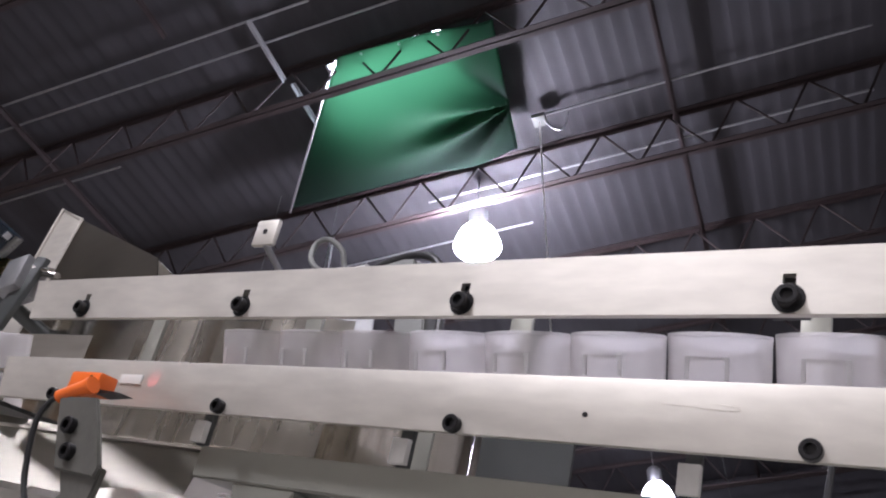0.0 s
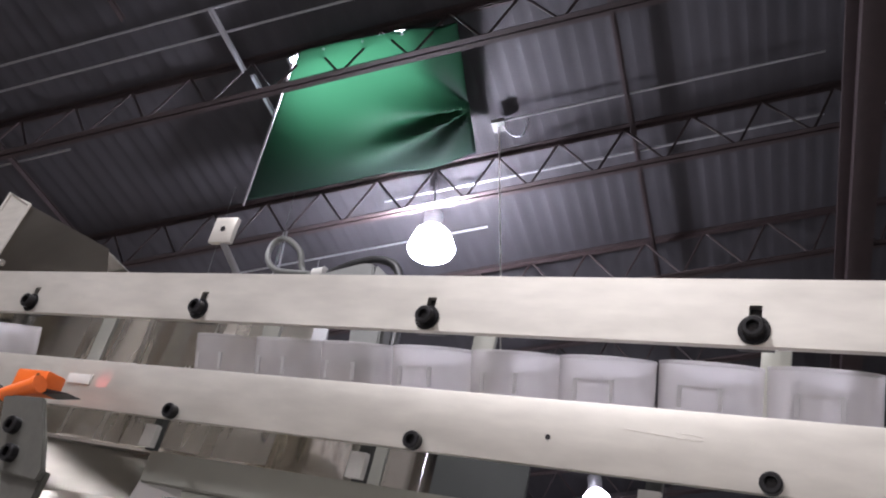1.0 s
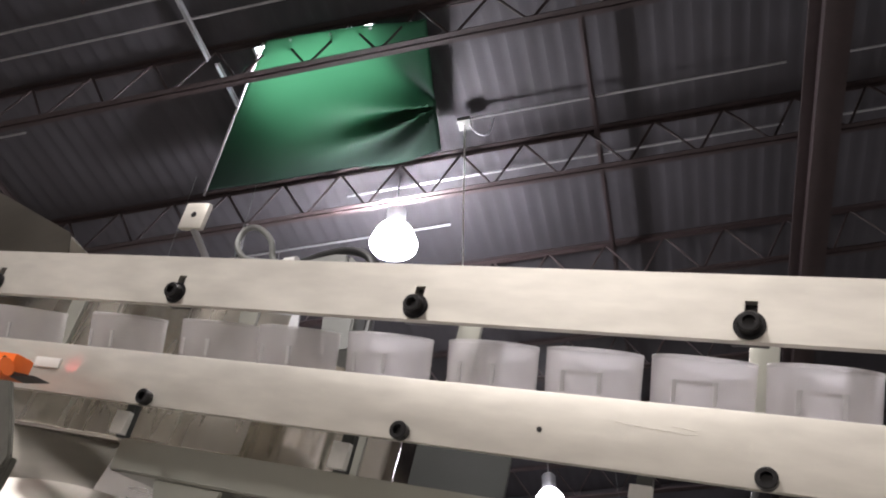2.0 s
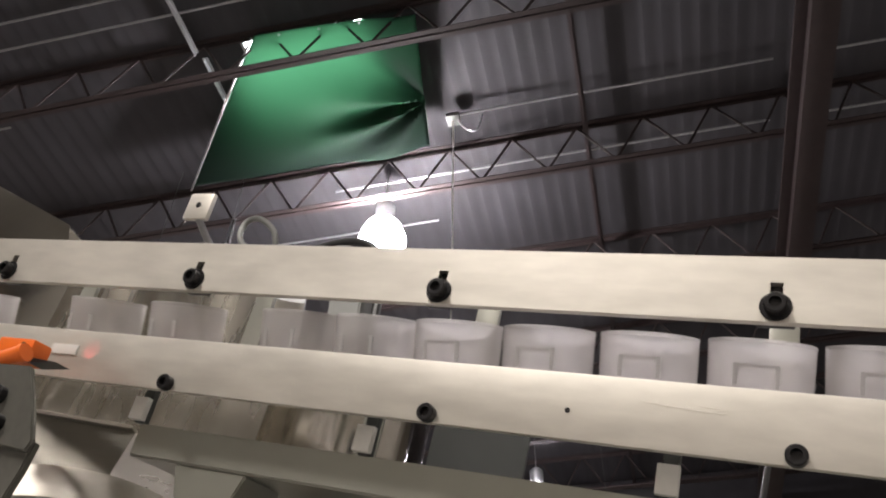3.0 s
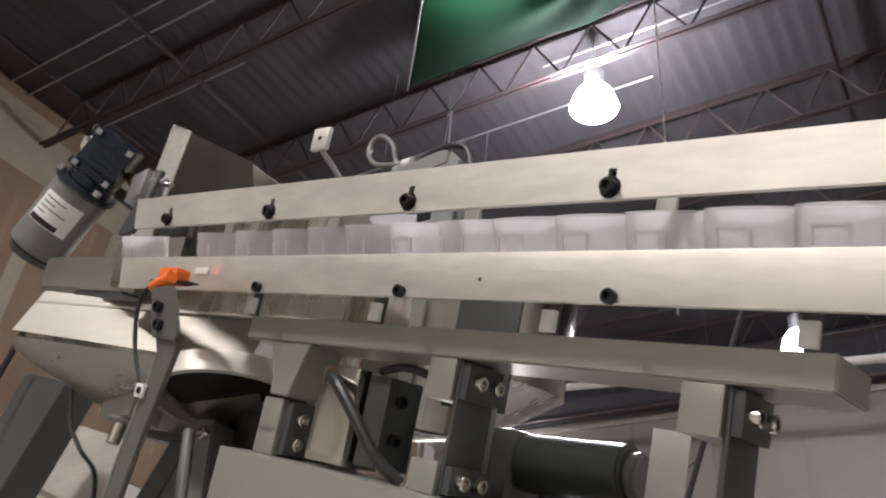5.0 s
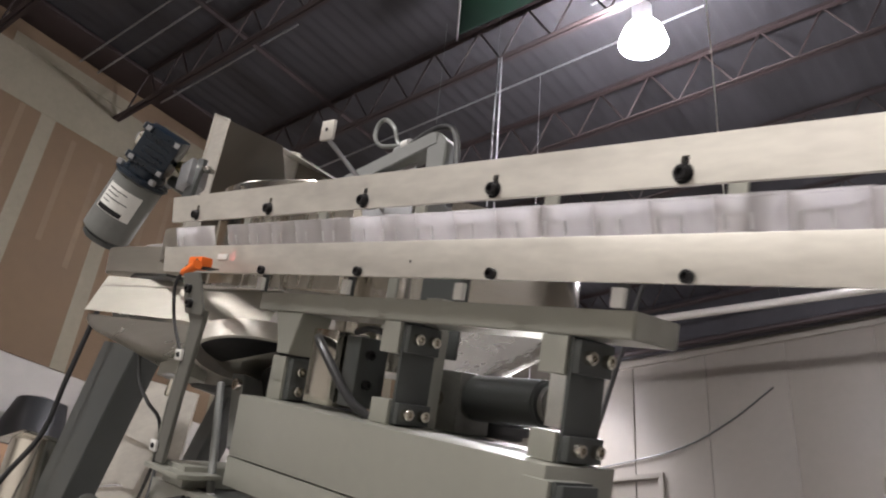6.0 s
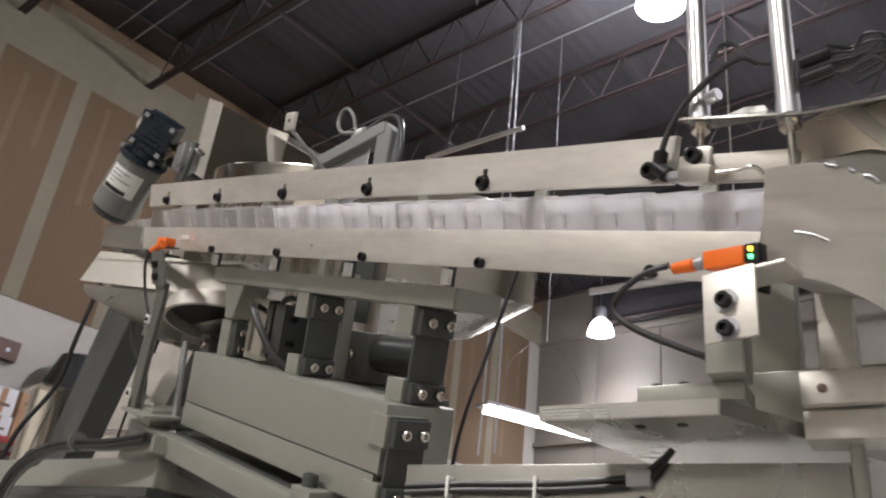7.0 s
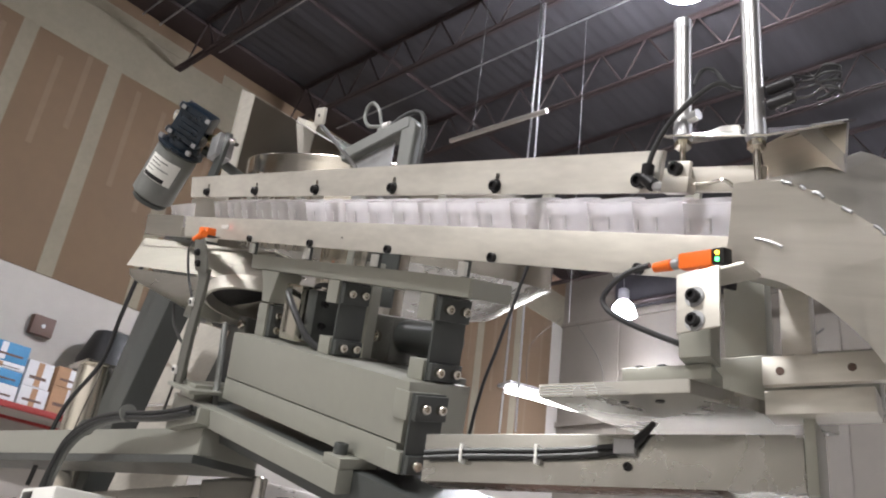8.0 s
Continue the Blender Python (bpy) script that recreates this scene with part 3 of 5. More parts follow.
def drive():
    b = thing("drive_beam", "grey painted steel beam carrying the sloping track", "beam", MACHINE, (0.45, 0.06, -0.131))
    part("bar", prism([(0.181, -0.1060), (0.767, -0.1060), (0.767, -0.1300), (0.181, -0.1300)], "y", 0.029, 0.098, 0.0014), PAINT, b)
    part("hanger", prism([(0.224, -0.1305), (0.286, -0.1305), (0.268, -0.1830), (0.240, -0.1830), (0.238, -0.1660)], "y", 0.030, 0.075, 0.0012), PAINT, b)
    spring_set(0.262, 0.032, 0.080, -0.186, -0.240, "dark leaf spring clamped beneath the drive beam")
    spring_set(0.474, 0.030, 0.082, -0.1305, -0.240, "dark leaf spring clamped between beam and drive block")
    spring_set(0.700, 0.030, 0.086, -0.1305, -0.240, "dark leaf spring clamped between beam and drive block")
    m = thing("drive_block", "heavy grey painted counterweight block of the vibrating drive", "drive block", MACHINE, (0.47, 0.04, -0.352))
    part("upper_block", box(0.223, 0.7175, 0.0, 0.098, -0.3155, -0.2405, 0.0014), PAINT, m)
    part("lower_slab", box(0.219, 0.7090, 0.001, 0.098, -0.352, -0.3170, 0.0014), PAINT, m)
    spring_set(0.726, -0.004, 0.050, -0.252, -0.350, "dark leaf spring bolted to the end of the drive block")
    p = thing("base_plate", "grey painted channel that holds the vibrating drive", "base plate", MACHINE, (0.38, 0.03, -0.405))
    part("front_bar", box(0.095, 0.640, -0.030, -0.006, -0.397, -0.3665, 0.0014), PAINT, p)
    part("bed", box(0.105, 0.780, -0.0055, 0.120, -0.420, -0.3680, 0.0014), DARKPAINT, p)
    part("pad", box(0.600, 0.640, -0.029, 0.030, -0.3660, -0.3525, 0.001), PAINT, p)
    part("pad", box(0.120, 0.175, -0.029, 0.060, -0.3660, -0.340, 0.001), PAINT, p)
    part("bolt", cap_screw((0.612, -0.012, -0.3525), (0, 0, 1), 0.0095, 0.014), DARKPAINT, p, "large grey socket screw")
    c = thing("drive_coil", "dark vibrator coil with a black cable between the springs", "coil", MACHINE, (0.34, 0.06, -0.24))
    part("core", box(0.300, 0.352, 0.040, 0.088, -0.236, -0.146, 0.003), STEEL, c)
    part("side_plate", box(0.356, 0.384, 0.050, 0.094, -0.232, -0.150, 0.002), DARKPAINT, c)
    for z in (-0.170, -0.205):
        part("screw", cap_screw((0.384, 0.066, z), (1, 0, 0), 0.006, 0.006), BLACK, c)
    part("cable", hose([(0.318, 0.036, -0.158), (0.345, 0.022, -0.165), (0.375, 0.022, -0.190), (0.405, 0.030, -0.222), (0.425, 0.045, -0.238)], 0.0055, 8, 10), RUBBER, c, "thick black cable")
    part("cable", hose([(0.36, 0.060, -0.145), (0.40, 0.050, -0.140), (0.43, 0.060, -0.146)], 0.004, 6, 8), RUBBER, c)
    v = thing("upright_plate", "tall grey steel flat bar behind the springs", "flat bar", MACHINE, (0.44, 0.11, -0.36), "uprights")
    part("bar", box(0.425, 0.453, 0.104, 0.122, -0.36, -0.093, 0.001), PAINT, v)
    g = thing("gear_motor", "small dark cylindrical motor behind the drive springs", "motor", MACHINE, (0.47, 0.18, -0.24))
    part("barrel", rod((0.450, 0.185, -0.200), (0.560, 0.185, -0.194), 0.027, seg=28, bevel=0.003), DARKPAINT, g)
    part("end_bell", rod((0.560, 0.185, -0.194), (0.572, 0.185, -0.1935), 0.021, seg=28, bevel=0.003), ARMGREY, g)
    fl = part("flange", box(0.385, 0.450, 0.156, 0.215, -0.245, -0.172, 0.003), ARMGREY, g)
    part("screw", cap_screw((0.416, 0.156, -0.207), (0, -1, 0), 0.0085, 0.007), STEEL, fl, "bright socket head screw")
    part("foot_plate", box(0.380, 0.560, 0.150, 0.230, -0.300, -0.247, 0.002), ARMGREY, g)
    w = thing("rubber_wheel", "black rubber buffer wheel under the stainless bowl", "wheel", MACHINE, (0.40, 0.26, -0.23))
    part("tyre", rod((0.40, 0.26, -0.240), (0.404, 0.26, -0.213), 0.060, seg=40, bevel=0.008), RUBBER, w)
    part("hub", rod((0.40, 0.26, -0.60), (0.404, 0.26, -0.200), 0.018, seg=20, bevel=0.002), STEEL, w)
    k = thing("paper_tag", "pale plastic tag hanging behind the springs", "tag", MACHINE, (0.62, 0.14, -0.2))
    part("sheet", box(0.600, 0.632, 0.135, 0.1365, -0.215, -0.155, 0.0005), WHITEPL, k)


# ---- photo sensors ----
def infeed_sensor():
    a = thing("bent_bracket", "bent grey flat-bar bracket that holds a photo sensor", "bracket", MACHINE, (0.13, -0.03, -0.36))
    part("arm", prism([(0.1205, -0.1470), (0.1680, -0.1440), (0.1665, -0.1620), (0.1450, -0.2640), (0.1330, -0.3450), (0.1060, -0.3450), (0.1160, -0.2690), (0.1330, -0.1840), (0.1330, -0.1660)], "y", -0.040, -0.034, 0.0010), ARMGREY, a)
    part("arm_edge", prism([(0.1030, -0.3450), (0.1060, -0.3450), (0.1160, -0.2690), (0.1330, -0.1840), (0.1330, -0.1660), (0.1310, -0.1680), (0.1300, -0.1840), (0.1130, -0.2690)], "y", -0.0405, -0.020, 0.0004), PAINT, a, "paler edge of the arm")
    part("plate", prism([(0.0930, -0.0960), (0.1380, -0.0950), (0.1560, -0.1200), (0.1700, -0.1440), (0.1680, -0.1520), (0.1210, -0.1500), (0.1130, -0.1360)], "y", -0.0445, -0.0402, 0.0012), ARMGREY, a)
    for x, z in ((0.1230, -0.1180), (0.1330, -0.1370)):
        part("screw", cap_screw((x, -0.0445, z), (0, -1, 0), 0.0064, 0.006), BLACK, a, "black socket head screw")
    for x, z in ((0.138, -0.205), (0.118, -0.325)):
        k = part("cable_clip", box(x - 0.018, x - 0.003, -0.0450, -0.0405, z - 0.007, z + 0.007, 0.001), WHITEPL, a, "white cable clip")
        part("clip_screw", cap_screw((x - 0.009, -0.0450, z), (0, -1, 0), 0.0035, 0.002), BLACK, k)
    part("foot", box(0.105, 0.200, -0.050, 0.010, -0.352, -0.346, 0.001), PAINT, a)
    s = thing("photo_sensor", "small orange photo sensor with an angled orange plug and black cable", "sensor", MACHINE, (0.1, -0.035, -0.095))
    part("body", box(0.080, 0.117, -0.044, -0.026, -0.0890, -0.0715, 0.0026), ORANGE, s)
    part("nose", prism([(0.1175, -0.0850), (0.144, -0.0865), (0.1175, -0.0890)], "y", -0.042, -0.028), BLACK, s, "black pointed lens nose")
    part("plug", rod((0.119, -0.049, -0.0845), (0.088, -0.052, -0.0965), 0.0062, 0.0052, 20, 0.0015), ORANGE, s, "orange cable plug")
    part("ring", rod((0.1205, -0.049, -0.0839), (0.117, -0.0492, -0.0853), 0.0069, seg=20), ORANGE, s)
    part("lens_spot", rod((0.108, -0.0441, -0.0775), (0.108, -0.0452, -0.0775), 0.0026, seg=12), STEEL, s)
    part("cable", hose([(0.089, -0.052, -0.0962), (0.081, -0.053, -0.102), (0.077, -0.054, -0.120), (0.086, -0.050, -0.160), (0.110, -0.0485, -0.192), (0.124, -0.0475, -0.210), (0.122, -0.0475, -0.24), (0.114, -0.048, -0.29), (0.112, -0.0475, -0.325), (0.10, -0.05, -0.37), (0.06, -0.04, -0.41)], 0.0023, 8, 8), RUBBER, s, "thin black cable")
    s.matrix_world = MACHINE @ Matrix.Translation((0.0, 0.010, 0)) @ MACHINE.inverted() @ s.matrix_world
    single("sticker", box(0.0920, 0.1190, 0.0016, 0.0028, -0.0688, -0.0608, 0.0004), WHITEPL, "small pale reflective sticker on the lower guide bar", "sticker", MACHINE)
    lamp("sensor_beam", "SPOT", MACHINE @ look((0.118, -0.022, -0.072), (0.1315, 0.003, -0.0632)), 0.018, (1.0, 0.10, 0.12), 0.002).data.spot_size = radians(26)
    lamp("sensor_beam", "SPOT", MACHINE @ look((0.180, -0.06, -0.052), (0.2015, 0.010, -0.0406)), 0.012, (1.0, 0.10, 0.12), 0.002).data.spot_size = radians(16)


def outfeed_sensor():
    p = thing("sensor_plate", "bent pale metal plate with two black screws below a photo sensor", "bracket", WORLD, (1.05, -0.03, 1.13))
    part("plate", box(1.0325, 1.0705, -0.0320, -0.0290, 1.1300, 1.1810, 0.0012), ALU, p)
    part("lip", box(1.0335, 1.0900, -0.0290, 0.0005, 1.1780, 1.1808, 0.001), ALU, p)
    for z in (1.1375, 1.1580):
        k = part("screw", cap_screw((1.0495, -0.0332, z), (0, -1, 0), 0.0054, 0.006), BLACK, p, "black socket head screw")
        part("washer", washer((1.0495, -0.0320, z), (0, -1, 0), 0.0086, 0.0012), GALV, k, "bright washer")
    s = thing("photo_sensor", "orange photo sensor with lit status lights and a metal plug ring", "sensor", MACHINE, (1.12, -0.035, -0.078))
    turn = Matrix.Translation((1.12, -0.036, -0.0745)) @ pose(0, 0, 0, 0, -10.5, 0) @ Matrix.Diagonal((0.95, 0.9, 0.9, 1)) @ Matrix.Translation((-1.12, 0.036, 0.069))
    part("body", box(1.101, 1.134, -0.042, -0.028, -0.0765, -0.0615, 0.002, None, turn), ORANGE, s)
    part("window_end", box(1.1345, 1.146, -0.0420, -0.028, -0.0765, -0.0615, 0.0015, None, turn), BLACK, s, "black end cap")
    for z, col, nm in ((-0.0660, (1.0, 0.62, 0.05), "amber"), (-0.0720, (0.1, 1.0, 0.25), "green")):
        part("status_light", rod(turn @ Vector((1.140, -0.0421, z)), turn @ Vector((1.140, -0.0432, z)), 0.0018, seg=14), glow(nm + "_status_light", col, 3.0), s, nm + " status light")
    part("plug_ring", rod(turn @ Vector((1.1005, -0.036, -0.0695)), turn @ Vector((1.0920, -0.036, -0.0700)), 0.0048, seg=20, bevel=0.0008), GALV, s, "chromed threaded plug ring")
    part("plug", rod(turn @ Vector((1.0918, -0.036, -0.0700)), turn @ Vector((1.072, -0.036, -0.0705)), 0.0052, 0.0042, 20, 0.001), ORANGE, s, "orange cable plug")
    inv = MACHINE.inverted()
    w = [inv @ Vector(q) for q in ((1.006, -0.030, 1.1965), (0.985, -0.031, 1.194), (0.966, -0.031, 1.184), (0.959, -0.030, 1.172), (0.972, -0.026, 1.157), (1.001, -0.012, 1.141), (1.030, 0.006, 1.128))]
    part("cable", hose(w, 0.0026, 8, 8), RUBBER, s, "black looping cable")


# ---- outlet end: air nozzle, cylinders, curved chute and its stand ----
def air_nozzle():
    n = thing("air_nozzle", "brass-coloured air nozzle block with a black elbow and thin steel pipe", "air nozzle", MACHINE, (1.06, -0.01, 0.0))
    part("block", box(1.052, 1.080, -0.012, 0.001, -0.0125, 0.0015, 0.001), SHEET, n)
    part("lug", box(1.050, 1.074, -0.004, 0.0008, 0.0020, 0.0185, 0.002), ALU, n)
    part("screw", cap_screw((1.061, -0.004, 0.0105), (0, -1, 0), 0.0066, 0.007), BLACK, n)
    part("pipe", hose([(1.080, -0.006, -0.004), (1.098, -0.006, -0.003), (1.112, -0.006, -0.001), (1.120, -0.004, -0.006)], 0.0016, 8, 8), STEEL, n)
    part("fitting", rod((1.052, -0.006, -0.006), (1.040, -0.006, -0.005), 0.0045, seg=6), GALV, n)
    e = part("elbow", rod((1.040, -0.006, -0.005), (1.026, -0.006, 0.004), 0.0065, seg=16, bevel=0.001), BLACK, n, "black push-in elbow")
    part("elbow_top", rod((1.030, -0.006, 0.001), (1.030, -0.006, 0.016), 0.006, seg=16, bevel=0.001), BLACK, n)
    part("screw", cap_screw((1.019, 0.001, 0.001), (0, -1, 0), 0.0072, 0.009), BLACK, n)
    part("tube", hose([(1.030, -0.006, 0.014), (1.033, -0.004, 0.032), (1.044, 0.0, 0.058), (1.062, 0.006, 0.080), (1.078, 0.014, 0.094), (1.090, 0.022, 0.090)], 0.0026, 8, 8), RUBBER, n, "black air tube")


def air_cylinder(x, y, z, length, group="air cylinders"):
    c = thing("air_cylinder", "slim polished steel air cylinder standing on a bracket", "air cylinder", WORLD, (x, y, z), group)
    part("barrel", rod((x, y, z + 0.012), (x, y, z + length - 0.010), 0.0083, seg=28), BARREL, c)
    part("lower_cap", rod((x, y, z), (x, y, z + 0.0165), 0.0088, seg=28, bevel=0.0012), GALV, c)
    part("upper_cap", rod((x, y, z + length - 0.014), (x, y, z + length), 0.0088, seg=28, bevel=0.0014), GALV, c)
    part("nut", rod((x, y, z - 0.0085), (x, y, z - 0.0025), 0.0078, seg=6), STEEL, c)
    part("piston_rod", rod((x, y, z - 0.050), (x, y, z - 0.0085), 0.0030, seg=14), STEEL, c)
    return c


def sheet_of(outline, way):
    """A thin flat sheet: an outline of points and the way in which it has its thickness."""
    bm = bmesh.new()
    lo = [bm.verts.new(p) for p in outline]
    hi = [bm.verts.new(Vector(p) + Vector(way)) for p in outline]
    n = len(lo)
    bm.faces.new(lo)
    bm.faces.new(hi[::-1])
    for i in range(n):
        bm.faces.new((lo[i], hi[i], hi[(i + 1) % n], lo[(i + 1) % n]))
    bmesh.ops.recalc_face_normals(bm, faces=bm.faces)
    return bm


def outlet():
    air_cylinder(1.0185, 0.002, 1.334, 0.140)
    air_cylinder(1.093, -0.006, 1.302, 0.175)
    b = thing("cylinder_bracket", "thin folded steel bracket holding two air cylinders", "bracket", WORLD, (1.06, 0, 1.32))
    part("shelf", sheet_of([(1.003, -0.012, 1.3385), (1.106, -0.014, 1.2985), (1.160, 0.006, 1.3010), (1.158, 0.040, 1.3230), (1.010, 0.030, 1.3500)], (0, 0, -0.0022)), STEEL, b)
    part("gusset", sheet_of([(1.079, 0.030, 1.3190), (1.112, 0.030, 1.3260), (1.155, 0.030, 1.3170), (1.149, 0.030, 1.2670), (1.085, 0.030, 1.2600)], (0, 0.002, 0)), SHEET, b)
    part("fold", sheet_of([(1.114, 0.0270, 1.3200), (1.131, 0.0270, 1.3180), (1.150, 0.0280, 1.2860), (1.149, 0.0285, 1.2680)], (0, 0.0018, 0)), BARREL, b, "bright folded corner")
    part("edge", hose([(1.112, 0.029, 1.3262), (1.1552, 0.029, 1.3172), (1.1492, 0.029, 1.2672)], 0.0007, 0, 6), GALV, b)
    part("stop_strip", sheet_of([(1.020, 0.016, 1.3440), (1.068, 0.016, 1.3330), (1.066, 0.016, 1.3400), (1.050, 0.016, 1.3450)], (0, 0.004, 0)), WHITEPL, b, "pale plastic strip")
    part("fitting", rod((1.029, -0.004, 1.350), (1.0395, -0.006, 1.350), 0.0052, seg=8), GALV, b)
    for k, (z, r) in enumerate(((1.352, 0.0055), (1.336, 0.0055))):
        part("flow_valve", rod((1.102, 0.0, z), (1.124, 0.004, z + 0.003), r, seg=14, bevel=0.001), BLACK, b, "black flow control valve")
    random.seed(9)
    for k in range(4):
        z = 1.338 + 0.008 * k
        part("air_tube", hose([(1.122, 0.004, z), (1.135, 0.010 + 0.003 * k, z + random.uniform(-0.004, 0.006)), (1.148, 0.010, z + random.uniform(0.002, 0.010)), (1.158, 0.016, z + random.uniform(-0.004, 0.006)), (1.148, 0.03, z + 0.004), (1.13, 0.036, z + 0.006)], 0.0013, 8, 6), RUBBER, b, "thin glossy black air tube")
    part("air_tube", hose([(1.034, -0.005, 1.385), (1.040, 0.0, 1.402), (1.052, 0.002, 1.398), (1.064, 0.0, 1.376), (1.080, 0.004, 1.366), (1.10, 0.008, 1.372)], 0.002, 8, 6), RUBBER, b)

    # curved chute
    c = thing("outlet_chute", "curved brushed stainless outlet chute with rough weld beads", "chute", MACHINE, (1.2, 0.03, -0.2))
    upper = smooth_line([(1.1300, 0, -0.0075), (1.160, 0, -0.0045), (1.185, 0, -0.0095), (1.209, 0, -0.0195), (1.256, 0, -0.046), (1.305, 0, -0.090), (1.36, 0, -0.17), (1.39, 0, -0.27)], 6)
    lower = smooth_line([(1.1340, 0, -0.0830), (1.165, 0, -0.0835), (1.191, 0, -0.0885), (1.228, 0, -0.106), (1.267, 0, -0.138), (1.297, 0, -0.190), (1.315, 0, -0.25), (1.32, 0, -0.31)], 6)
    for y, nm in ((-0.020, "front_panel"), (0.086, "back_panel")):
        bm = bmesh.new()
        up = [bm.verts.new((p.x, y, p.z)) for p in upper]
        dn = [bm.verts.new((p.x, y, p.z)) for p in lower]
        for i in range(len(up) - 1):
            bm.faces.new((up[i], up[i + 1], dn[i + 1], dn[i]))
        r = bmesh.ops.solidify(bm, geom=bm.faces[:], thickness=0.002)
        bmesh.ops.recalc_face_normals(bm, faces=bm.faces)
        part(nm, bm, CHUTE, c)
    for nm, line, rise in (("cover", upper, 0.052), ("floor_sheet", lower, 0.0)):
        bm = bmesh.new()
        n = len(line)
        f = [bm.verts.new((p.x, -0.018, p.z)) for p in line]
        g = [bm.verts.new((p.x, 0.086, p.z + rise * min(1.0, 0.45 + i / n * 2.2))) for i, p in enumerate(line)]
        for i in range(n - 1):
            bm.faces.new((f[i], f[i + 1], g[i + 1], g[i]))
        bmesh.ops.solidify(bm, geom=bm.faces[:], thickness=0.0018)
        bmesh.ops.recalc_face_normals(bm, faces=bm.faces)
        part(nm, bm, CHUTE, c)
    random.seed(3)
    for i in (9, 10, 13, 16, 17, 20, 23):
        p = upper[i]
        q = upper[i + 1]
        line = [(p.x + (q.x - p.x) * s + random.uniform(-0.0006, 0.0006), -0.0205, p.z + (q.z - p.z) * s + random.uniform(-0.0008, 0.0008)) for s in (0, 0.3, 0.6, 1)]
        part("weld_bead", hose(line, 0.0014, 4, 8), GALV, c, "lumpy bright weld bead")
    part("weld_bead", hose([(1.158, -0.0222, -0.0530), (1.1709, -0.0222, -0.0548), (1.1813, -0.0222, -0.0588)], 0.0012, 4, 8), GALV, c, "bright weld scar")
    part("end_strip", box(1.1285, 1.1320, -0.014, 0.003, -0.094, -0.048, 0.0006), BLACK, c)

    # stand under the chute, set a little askew to the track
    R = Matrix.Translation((1.02, 0.006, 1.10)) @ pose(0, 0, 0, 0, 0, 15)
    t = thing("support_plate", "thick grey steel plate with saw marks on its edge", "plate", WORLD, (0.96, 0.07, 1.094))
    part("plate", prism([(0.892, -0.030), (1.020, 0.008), (1.072, 0.170), (0.900, 0.170)], "z", 1.0945, 1.1065, 0.0006), POLISHED, t)
    for k in range(4):
        u0, u1 = (0.02, 0.62)
        p, q = Vector((0.892, -0.0302, 1.0965 + 0.0024 * k)), Vector((1.020, 0.0078, 1.0965 + 0.0024 * k))
        part("saw_mark", hose([p + (q - p) * u0, p + (q - p) * (u1 - 0.05 * k)], 0.0003, 0, 5), GALV, t)
    for x, y in ((0.955, 0.012), (0.985, 0.020)):
        part("screw_hole", rod((x, y, 1.0935), (x, y, 1.0946), 0.004, seg=14), BLACK, t)
    s = thing("sensor_post", "stepped grey steel block carrying the sensor plate", "block", R, (0, 0, 0.006))
    part("foot", box(-0.058, 0.018, 0.004, 0.040, 0.0062, 0.0190, 0.001), PAINT, s)
    part("column", box(-0.004, 0.022, -0.012, 0.018, 0.0195, 0.075, 0.001), PAINT, s)
    for x in (-0.046, -0.026):
        part("screw", cap_screw((x, 0.014, 0.0190), (0, 0, 1), 0.004, 0.004), BLACK, s)
    u = thing("chute_stand", "stainless tube and drilled flat bar welded under the chute", "stand", Matrix.Translation((1.0515, 0.07, 0)) @ pose(0, 0, 0, 0, 0, 14) @ Matrix.Translation((-1.0515, -0.07, 0)), (1.08, 0.08, 1.10))
    part("tube", box(1.066, 1.0905, 0.080, 0.104, 1.1400, 1.2150, 0.0015), ALU, u)
    bar = part("drilled_bar", box(1.0515, 1.150, 0.070, 0.0795, 1.1145, 1.1395, 0.0012), ALU, u)
    for x in (1.066, 1.121):
        part("hole", rod((x, 0.0692, 1.126), (x, 0.072, 1.126), 0.0034, seg=18), RUST, bar, "rust-rimmed drilled hole")
    part("lower_bar", box(1.050, 1.135, 0.082, 0.118, 1.0925, 1.1135, 0.0012), ALU, u)
    part("cross_bar", box(0.992, 1.135, 0.1185, 0.150, 1.108, 1.158, 0.0012), PAINT, u)
    part("weld_bead", hose([(1.066, 0.079, 1.1402), (1.074, 0.0785, 1.1412), (1.082, 0.079, 1.1400), (1.091, 0.0786, 1.1408)], 0.0014, 6, 8), RUST, u)
    part("column", box(1.008, 1.046, 0.1205, 0.148, 1.1585, 1.245, 0.0015), PAINT, u)
    f = thing("frame_beam", "broad grey steel cross beam with a cable clipped along it", "beam", Matrix.Translation((1.068, 0.105, 1.08)) @ pose(0, 0, 0, 0, 0, 18), (-0.17, 0.02, -0.048))
    part("beam", box(-0.362, 0.0, 0.0, 0.040, -0.048, 0.0, 0.001), POLISHED, f)
    part("end_plate", box(0.0005, 0.010, -0.002, 0.080, -0.050, 0.016, 0.001), PAINT, f)
    for dz in (0.0, -0.0055):
        part("cable", hose([(-0.358, -0.005, -0.020 + dz), (-0.30, -0.006, -0.018 + dz), (-0.22, -0.006, -0.017 + dz), (-0.155, -0.006, -0.012 + dz), (-0.138, -0.006, -0.004 + dz), (-0.125, -0.001, 0.010)], 0.0028, 8, 8), RUBBER, f, "black cable along the beam")
    for x in (-0.315, -0.235):
        part("cable_tie", box(x - 0.0014, x + 0.0014, -0.010, 0.0, -0.030, -0.012, 0.0005), WHITEPL, f, "white cable tie")
    clip = part("clip", box(-0.160, -0.140, -0.0095, -0.0005, -0.020, -0.006, 0.002), GALV, f)
